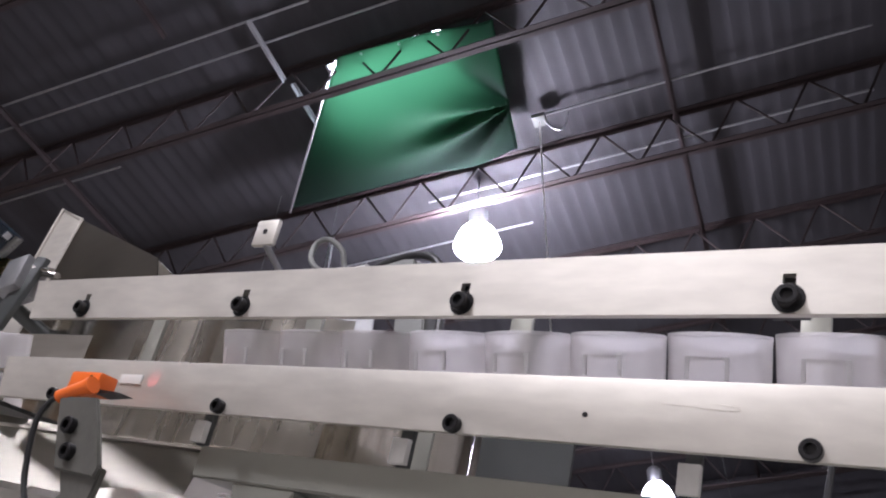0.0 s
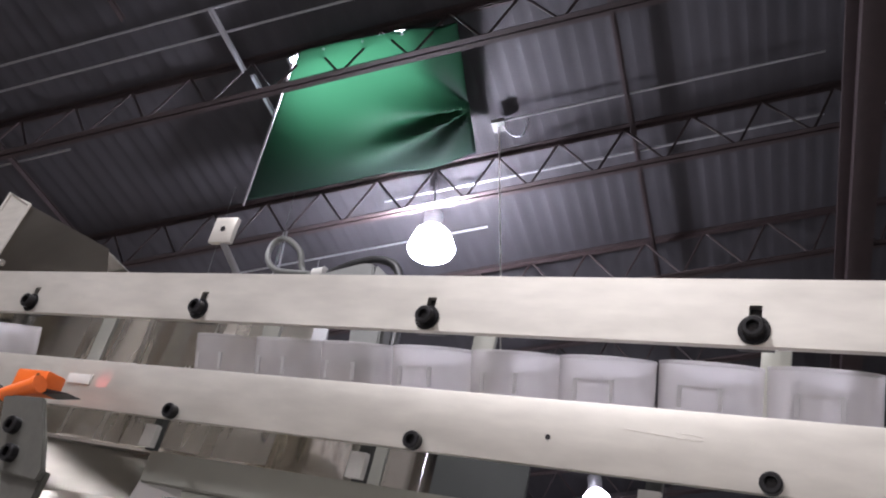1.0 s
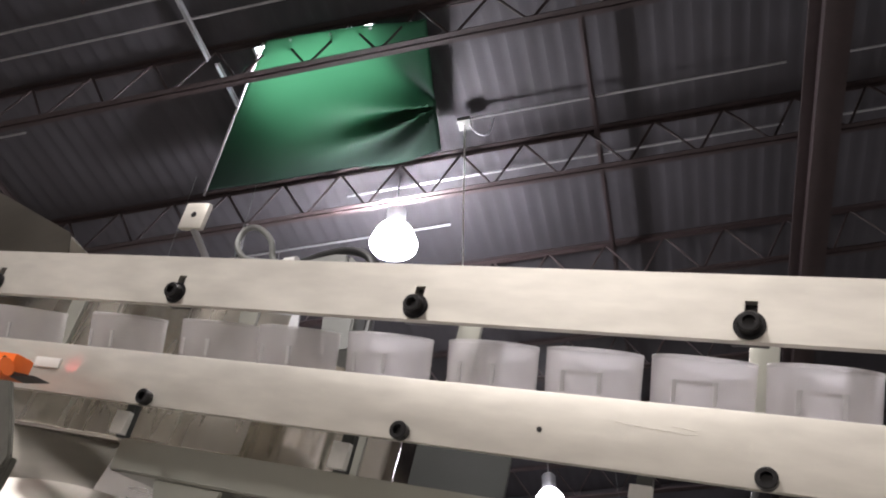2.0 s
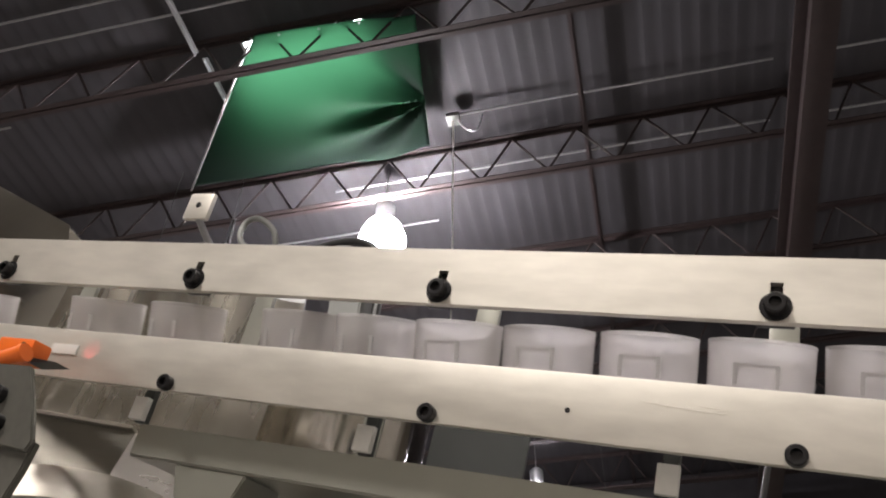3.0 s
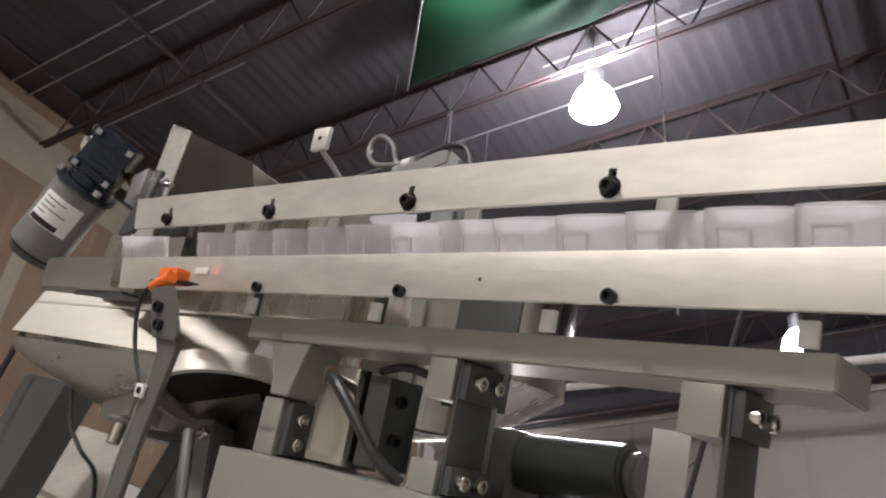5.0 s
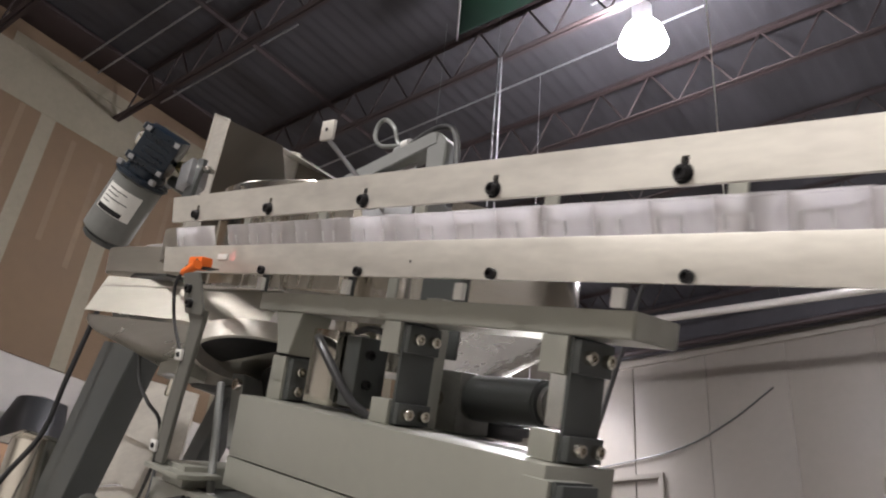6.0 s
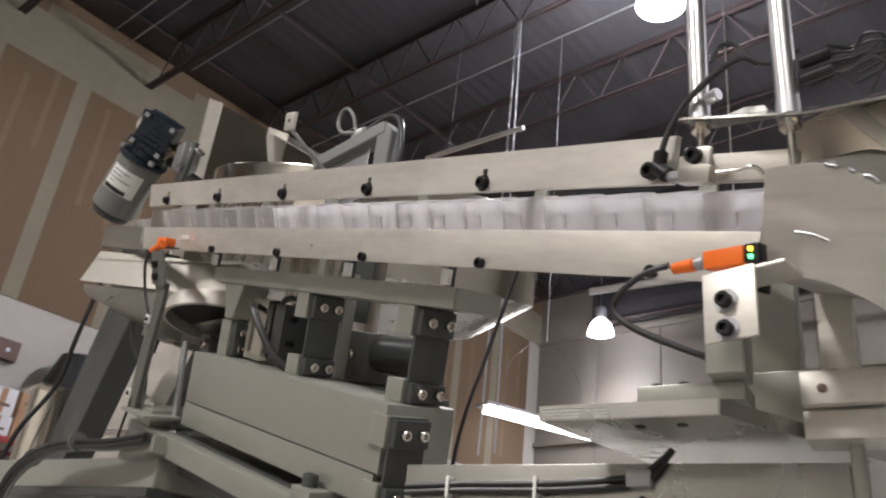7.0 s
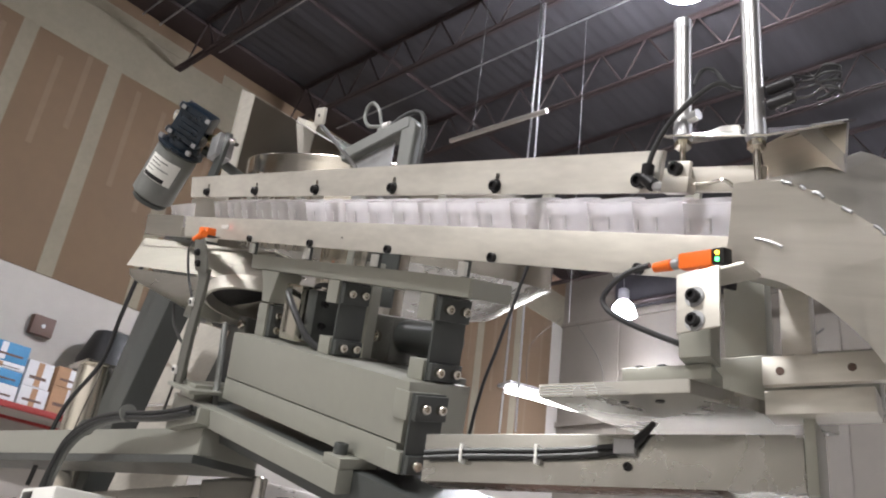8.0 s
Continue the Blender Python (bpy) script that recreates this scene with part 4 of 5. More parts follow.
    part("clip_screw", cap_screw((-0.148, -0.0005, -0.030), (0, -1, 0), 0.004, 0.004), BLACK, clip)


# ---- the stainless bowl behind the track ----
def bowl():
    c = (-0.467, 0.79, 0)
    b = thing("feeder_bowl", "large stainless steel feeder bowl behind the sloping track", "feeder bowl", MACHINE, (-0.36, 0.79, -0.20))
    part("wall", lathe([(0.460, -0.05), (0.460, 0.175), (0.4585, 0.178), (0.455, 0.175), (0.455, -0.05), (0.460, -0.05)], 120, centre=c), STEEL, b)
    part("disc", lathe([(0.0, 0.02), (0.454, -0.02), (0.454, -0.03), (0.0, -0.03)], 72, centre=c), SHEET, b)
    part("underside", lathe([(0.458, -0.0505), (0.30, -0.16), (0.12, -0.20), (0.0, -0.20)], 72, centre=c), POLISHED, b)
    # straight bright apron running back to the bowl, with a dished pan under it
    ap = thing("apron_pan", "bright brushed stainless apron over a dark dished pan", "pan", WORLD, (-0.05, 0.07, 1.40))
    d, nrm = Vector((0.9117, 0.4108, 0)), Vector((0.4108, -0.9117, 0))
    o = Vector((-0.243, -0.010, 0))
    bm = bmesh.new()
    n = 24
    cols = []
    for k in range(n + 1):
        u = k / n
        s0 = 0.337 * u
        wave = 0.0010 * math.sin(u * 4.5)
        top, bot = 1.566 - 0.055 * u, 1.497 - 0.055 * u
        cols.append([bm.verts.new(o + d * (s0 + 0.006 * (1 - w) - 0.004 * w) + nrm * (wave - 0.008 + 0.017 * w) + Vector((0, 0, top + (bot - top) * w))) for w in (0.0, 0.33, 0.66, 1.0)])
    for p, q in zip(cols, cols[1:]):
        for w in range(3):
            bm.faces.new((p[w], p[w + 1], q[w + 1], q[w]))
    bmesh.ops.solidify(bm, geom=bm.faces[:], thickness=0.002)
    bmesh.ops.recalc_face_normals(bm, faces=bm.faces)
    part("apron", bm, APRON, ap, "bright brushed stainless apron")
    top = prism([(-0.240, -0.006), (0.066, 0.132), (0.02, 0.50), (-0.45, 0.42), (-0.40, 0.10)], "z", 1.545, 1.548)
    for v in top.verts:
        v.co.z -= 0.11 * (v.co.x + 0.243)
    part("top_sheet", top, SHEET, ap)
    bm = bmesh.new()
    cols = []
    for k in range(n + 1):
        u = k / n
        s0 = -0.006 + 0.345 * u
        drop = 0.052 * math.sin(min(1.0, u * 2.2 + 0.12) * math.pi / 2) * (1.0 - 0.55 * max(0.0, u - 0.45))
        col = []
        for w in range(7):
            a = w / 6
            back = 0.13 * a - 0.02 * math.sin(a * math.pi)
            left = -0.055 * (1 - u) ** 3 * math.sin(a * math.pi * 0.75)
            col.append(bm.verts.new(o + d * (s0 + left + 0.06 * a * (1 - u) ** 2) - nrm * (0.004 + back) + Vector((0, 0, 1.4955 - 0.055 * u - drop * math.sin(a * math.pi / 2)))))
        cols.append(col)
    for p, q in zip(cols, cols[1:]):
        for w in range(6):
            bm.faces.new((p[w], p[w + 1], q[w + 1], q[w]))
    bmesh.ops.solidify(bm, geom=bm.faces[:], thickness=0.002)
    bmesh.ops.recalc_face_normals(bm, faces=bm.faces)
    part("pan", bm, SHEET, ap, "dark dished pan")
    ring = lathe([(0.096, 1.406), (0.102, 1.407), (0.098, 1.434), (0.092, 1.435)], 72, centre=(0.03, 0.145, 0))
    part("lower_ring", ring, ALU, ap, "narrow bright stainless ring")
    part("under_disc", lathe([(0.0, 1.424), (0.090, 1.424), (0.090, 1.426), (0.0, 1.426)], 48, centre=(0.03, 0.145, 0)), BLACK, ap)
    part("hub", lathe([(0.0, 1.36), (0.07, 1.36), (0.08, 1.38), (0.09, 1.4235), (0.0, 1.4235)], 40, centre=(0.02, 0.26, 0)), BLACK, ap)
    # infeed guides curling round from the bowl to the rails
    g = thing("infeed_guide", "curled stainless strip leading tubs from the bowl to the rails", "guide strip", MACHINE, (-0.25, 0.06, -0.087))
    for z0, z1, line, nm in ((-0.088, -0.046, [(-0.110, 0.009, 0), (-0.20, 0.003, 0), (-0.30, 0.006, 0), (-0.362, 0.030, 0), (-0.385, 0.070, 0), (-0.360, 0.115, 0), (-0.30, 0.14, 0)], "lower_strip"),
                             (-0.050, 0.006, [(-0.090, 0.082, 0), (-0.20, 0.080, 0), (-0.28, 0.088, 0), (-0.34, 0.115, 0), (-0.36, 0.16, 0)], "upper_strip")):
        line = smooth_line(line, 6)
        bm = bmesh.new()
        lo = [bm.verts.new((p.x, p.y, z0)) for p in line]
        hi = [bm.verts.new((p.x, p.y, z1)) for p in line]
        for i in range(len(line) - 1):
            bm.faces.new((lo[i], lo[i + 1], hi[i + 1], hi[i]))
        bmesh.ops.solidify(bm, geom=bm.faces[:], thickness=0.003)
        bmesh.ops.recalc_face_normals(bm, faces=bm.faces)
        part(nm, bm, CHUTE, g)
    part("floor_strip", prism([(-0.08, 0.012), (-0.20, 0.012), (-0.31, 0.05), (-0.335, 0.10), (-0.20, 0.085), (-0.08, 0.078)], "z", -0.093, -0.089), DARKPAINT, g)
    # drum and sheets seen under and behind the rails
    dr = thing("steel_drum", "upright polished stainless drum behind the track", "drum", MACHINE, (0.185, 0.26, -0.2))
    part("shell", lathe([(0.082, -0.185), (0.085, -0.185), (0.085, 0.02), (0.082, 0.02)], 64, centre=(0.190, 0.255, 0)), STEEL, dr)
    part("lid", lathe([(0.0, 0.020), (0.0825, 0.020), (0.0825, 0.018), (0.0, 0.018)], 48, centre=(0.190, 0.255, 0)), SHEET, dr)
    for x0, x1, y, z0, z1, mat, lab in ((0.292, 0.310, 0.150, -0.22, 0.0, PAINT, "grey"), (0.352, 0.432, 0.158, -0.16, -0.02, DARKPAINT, "dark grey")):
        s = thing("cover_sheet", lab + " metal cover sheet behind the track", "sheet", MACHINE, ((x0 + x1) / 2, y, z0))
        c = 0.016
        part("sheet", prism([(x0, z0), (x1, z0), (x1, z1 - c), (x1 - c, z1), (x0, z1)], "y", y, y + 0.003), mat, s)


def guard_sheet():
    # added sheet where the bowl's wall shows; its waves shape the upright highlights
    s = thing("guard_sheet", "added stainless sheet behind the empty track, waved to show bright bands", "sheet", MACHINE, (0.05, 0.13, -0.06))
    bm = bmesh.new()
    n = 60
    lo, hi = [], []
    for i in range(n + 1):
        x = -0.09 + 0.30 * i / n
        y = 0.128 + 0.0035 * math.sin(x * 46) + 0.0015 * math.sin(x * 97 + 1)
        lo.append(bm.verts.new((x, y, -0.085)))
        hi.append(bm.verts.new((x, y + 0.006, 0.075 - 0.03 * (i / n))))
    for i in range(n):
        bm.faces.new((lo[i], lo[i + 1], hi[i + 1], hi[i]))
    bmesh.ops.solidify(bm, geom=bm.faces[:], thickness=0.0015)
    bmesh.ops.recalc_face_normals(bm, faces=bm.faces)
    part("sheet", bm, BRUSHED, s)
    part("fold", box(0.018, 0.024, 0.118, 0.121, -0.05, 0.06, 0.001), SHEET, s)


PIPE_A, PIPE_B = (-3.95, 3.94, 5.28), (-2.72, 3.94, 5.13)


def behind_the_bowl():
    def lean(bm):
        for v in bm.verts:
            v.co.y -= 0.20 * (v.co.z - 2.10)
        return bm
    for nm, y, depth, out in (("folded stainless hopper box rising behind the bowl", 0.362, 0.30, [(-0.668, 2.312), (-0.618, 2.277), (-0.395, 2.119), (-0.372, 1.98), (-0.45, 1.78), (-0.80, 1.78), (-0.80, 2.03)]),
                              ("smaller folded stainless hopper box behind the bowl", 0.550, 0.22, [(-0.640, 2.306), (-0.559, 2.256), (-0.431, 2.141), (-0.40, 1.98), (-0.40, 1.80), (-0.86, 1.80), (-0.86, 2.07)])):
        h = thing("hopper", nm, "hopper", WORLD, (-0.58, y, 1.78))
        e, low = Vector((out[1][0], 0, out[1][1])), Vector((out[1][0] - 0.22, 0, out[1][1] - 0.50))
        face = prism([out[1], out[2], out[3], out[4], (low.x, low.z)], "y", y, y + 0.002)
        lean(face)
        # face in the darker steel, shade put into its colour
        part("front_panel", face, SHADED_STEEL, h)
        strip = prism([out[0], out[1], (low.x, low.z), (low.x - 0.05, low.z + 0.03)], "y", y, y + 0.002)
        for v in strip.verts:
            v.co.y -= 0.15 * max(0.0, (Vector((v.co.x, 0, v.co.z)) - e).dot(Vector((-0.92, 0, 0.40))))
        lean(strip)
        # strip and fold rod in paler metal carry the painted sheen
        part("folded_strip", strip, ALU, h)
        part("fold", lean(rod((e.x, y + 0.001, e.z), (low.x, y + 0.001, low.z), 0.0045, seg=12)), ALU, h, "pale rod standing for the glint along the fold")
        back = Vector((out[0][0], y - 0.15 * 0.060, out[0][1]))
        foot = Vector((low.x - 0.05, y - 0.15 * 0.058, low.z + 0.03))
        part("edge", lean(hose([(e.x, y, e.z), back, foot], 0.0038, 0, 8)), ALU, h, "bright rolled edge")
        lid = prism([(out[1][0], y + 0.003), (out[2][0], y + 0.003), (out[2][0], y + depth), (out[1][0], y + depth)], "z", 0, 0.002)
        for v in lid.verts:
            u = (v.co.x - out[1][0]) / (out[2][0] - out[1][0])
            v.co.z += out[1][1] + (out[2][1] - out[1][1]) * u - 0.004
        part("roof", lean(lid), SHEET, h)
        part("side_panel", box(out[3][0] - 0.002, out[3][0], y + 0.003, y + depth, out[4][1], out[3][1], 0), SHEET, h)
    # gear motor
    g = thing("gear_motor", "grey electric motor under a dark blue cast gearbox", "motor", WORLD, (-0.70, 0.195, 2.08))
    axis = Matrix.Translation((-0.672, 0.195, 2.112)) @ pose(0, 0, 0, 0, 43, 0) @ pose(0, 0, 0, 0, 0, 58)
    gb = part("gearbox", box(-0.046, 0.046, -0.044, 0.044, -0.040, 0.060, 0.006, None, axis), BLUE, g, "dark blue cast gearbox")
    for sx in (-1, 1):
        for sz in (-1, 1):
            part("lug", box(sx * 0.038 - 0.009, sx * 0.038 + 0.009, -0.052, -0.0445, sz * 0.040 + 0.010 - 0.009, sz * 0.040 + 0.010 + 0.009, 0.002, None, axis), BLUE, gb)
            part("lug_face", box(sx * 0.038 - 0.006, sx * 0.038 + 0.006, -0.0535, -0.0522, sz * 0.040 + 0.010 - 0.006, sz * 0.040 + 0.010 + 0.006, 0.0003, None, axis), GALV, gb, "bare machined lug face")
            part("lug", box(-0.054, -0.0465, sx * 0.036 - 0.008, sx * 0.036 + 0.008, sz * 0.040 + 0.010 - 0.009, sz * 0.040 + 0.010 + 0.009, 0.002, None, axis), BLUE, gb)
            part("lug_face", box(-0.0555, -0.0542, sx * 0.036 - 0.005, sx * 0.036 + 0.005, sz * 0.040 + 0.010 - 0.006, sz * 0.040 + 0.010 + 0.006, 0.0003, None, axis), GALV, gb, "bare machined lug face")
    for k in range(5):
        part("fin", box(-0.028, 0.028, -0.050, -0.0445, -0.026 + 0.016 * k, -0.021 + 0.016 * k, 0.001, None, axis), BLUE, gb)
    part("shaft_cover", rod(axis @ Vector((-0.0465, 0.0, 0.012)), axis @ Vector((-0.058, 0.0, 0.012)), 0.024, seg=24, bevel=0.003), STEEL, g, "bright round shaft cover")
    part("shaft_end", rod(axis @ Vector((-0.0582, 0.0, 0.012)), axis @ Vector((-0.064, 0.0, 0.012)), 0.011, seg=18, bevel=0.001), GALV, g)
    part("neck", rod(axis @ Vector((0, 0, -0.062)), axis @ Vector((0, 0, -0.0405)), 0.050, seg=32, bevel=0.003), BLUE, g)
    part("flange", rod(axis @ Vector((0, 0, -0.074)), axis @ Vector((0, 0, -0.0625)), 0.068, seg=36, bevel=0.003), BLUE, g)
    part("barrel", rod(axis @ Vector((0, 0, -0.235)), axis @ Vector((0, 0, -0.0745)), 0.060, seg=40, bevel=0.005), MOTORGREY, g, "grey motor barrel")
    part("end_bell", rod(axis @ Vector((0, 0, -0.255)), axis @ Vector((0, 0, -0.2355)), 0.050, seg=32, bevel=0.006), DARKPAINT, g)
    part("mount_arm", rod((-0.68, 0.25, 2.07), (-0.54, 0.38, 1.95), 0.014, seg=12), DARKPAINT, g)
    bend = lambda a, r, z: axis @ Vector((r * math.sin(radians(a)), -r * math.cos(radians(a)), z))
    def wrap(a0, a1, z0, z1, r):
        bm = bmesh.new()
        rows = [[bm.verts.new(bend(a0 + (a1 - a0) * i / 8, rr, z)) for rr, z in ((r, z0), (r, z1), (r + 0.0006, z1), (r + 0.0006, z0))] for i in range(9)]
        for p, q in zip(rows, rows[1:]):
            for w in range(4):
                bm.faces.new((p[w], p[(w + 1) % 4], q[(w + 1) % 4], q[w]))
        bm.faces.new(rows[0][::-1])
        bm.faces.new(rows[-1])
        bmesh.ops.recalc_face_normals(bm, faces=bm.faces)
        return bm
    plate = part("rating_plate", wrap(-48, 42, -0.175, -0.105, 0.0602), WHITEPL, g, "white rating plate")
    for k in range(4):
        part("text_bar", wrap(-40, (10, -8, 20, -20)[k], -0.118 - 0.011 * k, -0.115 - 0.011 * k, 0.0609), MOTORGREY, plate)
    part("logo_bar", wrap(-44, 20, -0.173, -0.161, 0.0609), BLACK, plate)
    for a in (35, 125, 215, 305):
        v = bend(a, 0.066, -0.062)
        part("bolt", rod(v, v + (bend(a, 0.066, -0.050) - v), 0.0085, seg=6), GALV, g, "bright hexagon bolt")
    c = thing("drive_coupling", "small brass and steel coupling on the gearbox", "coupling", WORLD, (-0.56, 0.25, 2.04))
    part("nut", rod((-0.632, 0.245, 2.085), (-0.598, 0.245, 2.068), 0.017, seg=6), BRASS, c)
    part("spindle", rod((-0.660, 0.235, 2.100), (-0.50, 0.25, 2.03), 0.007, seg=12), STEEL, c)
    part("bearing", box(-0.596, -0.545, 0.225, 0.275, 2.00, 2.07, 0.005), GALV, c)
    part("bracket", prism([(-0.545, 2.075), (-0.515, 2.06), (-0.55, 1.92), (-0.60, 1.93)], "y", 0.24, 0.25, 0.001), DARKPAINT, c)
    part("pin", rod((-0.545, 0.25, 2.045), (-0.48, 0.25, 2.015), 0.006, seg=12), STEEL, c)
    # reflector target on a rod
    t = thing("target_plate", "small pale square target plate on a thin rod", "target plate", MACHINE, (-0.088, 0.262, 0.12))
    part("plate", box(-0.108, -0.070, 0.258, 0.266, 0.208, 0.246, 0.003, None), ALU, t)
    part("hole", rod((-0.089, 0.2575, 0.228), (-0.089, 0.259, 0.228), 0.004, seg=14), BLACK, t)
    part("rod", rod((-0.084, 0.262, 0.210), (-0.030, 0.437, 0.060), 0.0045, seg=12), GALV, t)
    # grey arm frame with a coil of cable
    f = thing("arm_frame", "grey painted steel angle arm with cable looped over it", "frame", WORLD, (0.1, 0.35, 1.78))
    part("arm", prism([(-0.105, 1.903), (0.132, 1.905), (0.150, 1.899), (0.152, 1.872), (-0.088, 1.869)], "y", 0.335, 0.372, 0.002), MOTORGREY, f)
    part("upright", prism([(0.128, 1.871), (0.152, 1.8715), (0.155, 1.895), (0.176, 1.866), (0.171, 1.735), (0.130, 1.735)], "y", 0.334, 0.371, 0.002), MOTORGREY, f)
    part("web", prism([(-0.060, 1.868), (0.085, 1.868), (0.085, 1.75), (-0.040, 1.75)], "y", 0.352, 0.355), GALV, f, "pale galvanised web sheet")
    part("bracket", box(0.028, 0.060, 0.340, 0.366, 1.904, 1.916, 0.002), MOTORGREY, f)
    part("hose", hose([(0.182, 0.35, 1.735), (0.190, 0.35, 1.82), (0.180, 0.35, 1.890), (0.150, 0.35, 1.918), (0.108, 0.35, 1.922), (0.066, 0.35, 1.914), (0.040, 0.35, 1.920)], 0.006, 8, 10), RUBBER, f, "dark hose over the arm")
    part("loop", hose([(0.060, 0.345, 1.912), (0.022, 0.345, 1.927), (-0.016, 0.345, 1.944), (-0.037, 0.345, 1.975), (-0.032, 0.345, 2.004), (-0.010, 0.345, 2.005), (0.018, 0.345, 1.972), (0.024, 0.352, 1.940), (0.040, 0.356, 1.920)], 0.0045, 8, 10), MOTORGREY, f, "loop of grey cable")
    part("sleeve", rod((0.052, 0.345, 1.914), (0.070, 0.345, 1.912), 0.010, seg=14), WHITEPL, f)
    p = thing("hanging_pipe", "pale pipe hung on wires below the roof joists", "pipe", WORLD, (-3.6, 3.94, 5.0))
    ends = (PIPE_A, PIPE_B)
    part("pipe", rod(ends[0], ends[1], 0.024, seg=14), WALLWHITE, p)
    for u in (0.25, 0.85):
        q = Vector(ends[0]).lerp(Vector(ends[1]), u)
        part("wire", rod(q, (q.x, q.y, TOP - 0.01), 0.003, seg=6), DARKPAINT, p)
    # legs and left-hand frame
    l = thing("bowl_leg", "dark grey steel leg under the feeder bowl", "leg", WORLD, (-0.7, 0.2, 0))
    part("leg", prism([(-0.66, 1.62), (-0.50, 1.57), (-0.60, 1.36), (-0.70, 1.15), (-0.85, 0.85), (-0.98, 0.88), (-0.82, 1.20)], "y", 0.20, 0.26, 0.002), DARKPAINT, l)
    part("lower_leg", box(-0.97, -0.86, 0.20, 0.26, 0, 0.87, 0.002), DARKPAINT, l)
    q = thing("steel_post", "round stainless post of the machine frame", "post", WORLD, (-0.82, 0.2, 0))
    part("tube", rod((-0.825, 0.2, 0), (-0.825, 0.2, 1.415), 0.058, seg=32), STEEL, q)
    part("cap", box(-0.89, -0.76, 0.135, 0.265, 1.415, 1.422, 0.002), STEEL, q)
    r = thing("side_rail", "grey painted frame rail at the infeed end", "beam", WORLD, (-0.7, 0.0, 1.15))
    part("rail", prism([(-1.6, 1.28), (0.12, 1.150), (0.12, 1.105), (-1.6, 1.215)], "y", 0.05, 0.16, 0.002), PAINT, r)
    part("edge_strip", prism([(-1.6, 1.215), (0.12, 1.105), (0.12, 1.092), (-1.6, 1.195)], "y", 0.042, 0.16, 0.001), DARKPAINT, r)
    part("foot_block", box(0.02, 0.13, 0.03, 0.15, 1.152, 1.178, 0.002), PAINT, r)
    s = thing("stainless_cabinet", "stainless cabinet body beneath the frame rail", "cabinet", WORLD, (-0.5, 0.2, 0))
    part("body", box(-1.5, 0.06, 0.20, 0.75, 0, 1.10, 0.004), SHEET, s)
    part("corner_post", box(-0.08, 0.10, 0.17, 0.199, 0.0, 1.10, 0.003), STEEL, s)
    part("dark_panel", box(0.11, 0.95, 0.19, 0.22, 0.0, 1.02, 0.002), RUST, s, "dark brown side panel")
    part("shelf", box(0.06, 1.0, 0.2205, 0.75, 0.93, 0.98, 0.002), SHEET, s)
    w = thing("white_panel", "pale plastic sheets stacked behind the bowl leg", "panel", WORLD, (-0.5, 0.45, 1.1))
    for q in ([(-1.001, 1.686), (-0.55, 1.54), (-0.54, 1.39), (-0.86, 1.50), (-1.049, 1.546)], [(-1.05, 1.548), (-0.86, 1.498), (-0.54, 1.388), (-0.56, 1.30), (-0.80, 1.375), (-1.134, 1.40)], [(-1.135, 1.398), (-0.80, 1.372), (-0.56, 1.298), (-0.55, 1.05), (-1.2, 1.05)]):
        sh = prism(q, "y", 0.40, 0.404, 0.001)
        zt = max(z for _, z in q)
        for v in sh.verts:
            v.co.y -= 0.10 * (zt - v.co.z)
        part("sheet", sh, ALU, w)
    k = thing("cable_bundle", "bundle of black and grey cables over the frame rail", "cables", WORLD, (-0.3, 0.02, 1.2))
    for i in range(6):
        o = 0.007 * (i % 3), 0.008 * (i // 3)
        part("cable", hose([(0.12, 0.02 + o[0], 1.168 + o[1]), (0.02, 0.01 + o[0], 1.166 + o[1]), (-0.14, 0.0 + o[0], 1.176 + o[1]), (-0.24, -0.005 + o[0], 1.168 + o[1]), (-0.31, -0.01 + o[0], 1.14 + o[1]), (-0.35, -0.01 + o[0], 1.09 + o[1]), (-0.37 - 0.02 * i, 0.0 + o[0], 1.00)], 0.0042, 8, 8), (RUBBER, DARKPAINT, MOTORGREY)[i % 3], k)
    for x, z in ((-0.09, 1.176), (-0.27, 1.165)):
        part("cable_tie", rod((x, 0.005, z + 0.006), (x + 0.005, 0.005, z + 0.006), 0.0155, seg=16), MOTORGREY, k, "pale cable tie")
    part("cable", hose([(-0.60, 0.15, 1.72), (-0.625, 0.15, 1.64), (-0.665, 0.15, 1.52), (-0.703, 0.15, 1.405), (-0.75, 0.11, 1.28), (-0.80, 0.10, 1.1)], 0.0055, 8, 8), RUBBER, k)
    v = thing("control_box", "white plastic control box with dark display", "control box", WORLD, (-0.35, 0.0, 0.95))
    part("case", box(-0.44, -0.26, -0.02, 0.12, 0.94, 1.058, 0.006), WHITEPL, v)
    part("display", box(-0.42, -0.37, -0.0225, -0.0203, 1.03, 1.050, 0.001), BLACK, v)


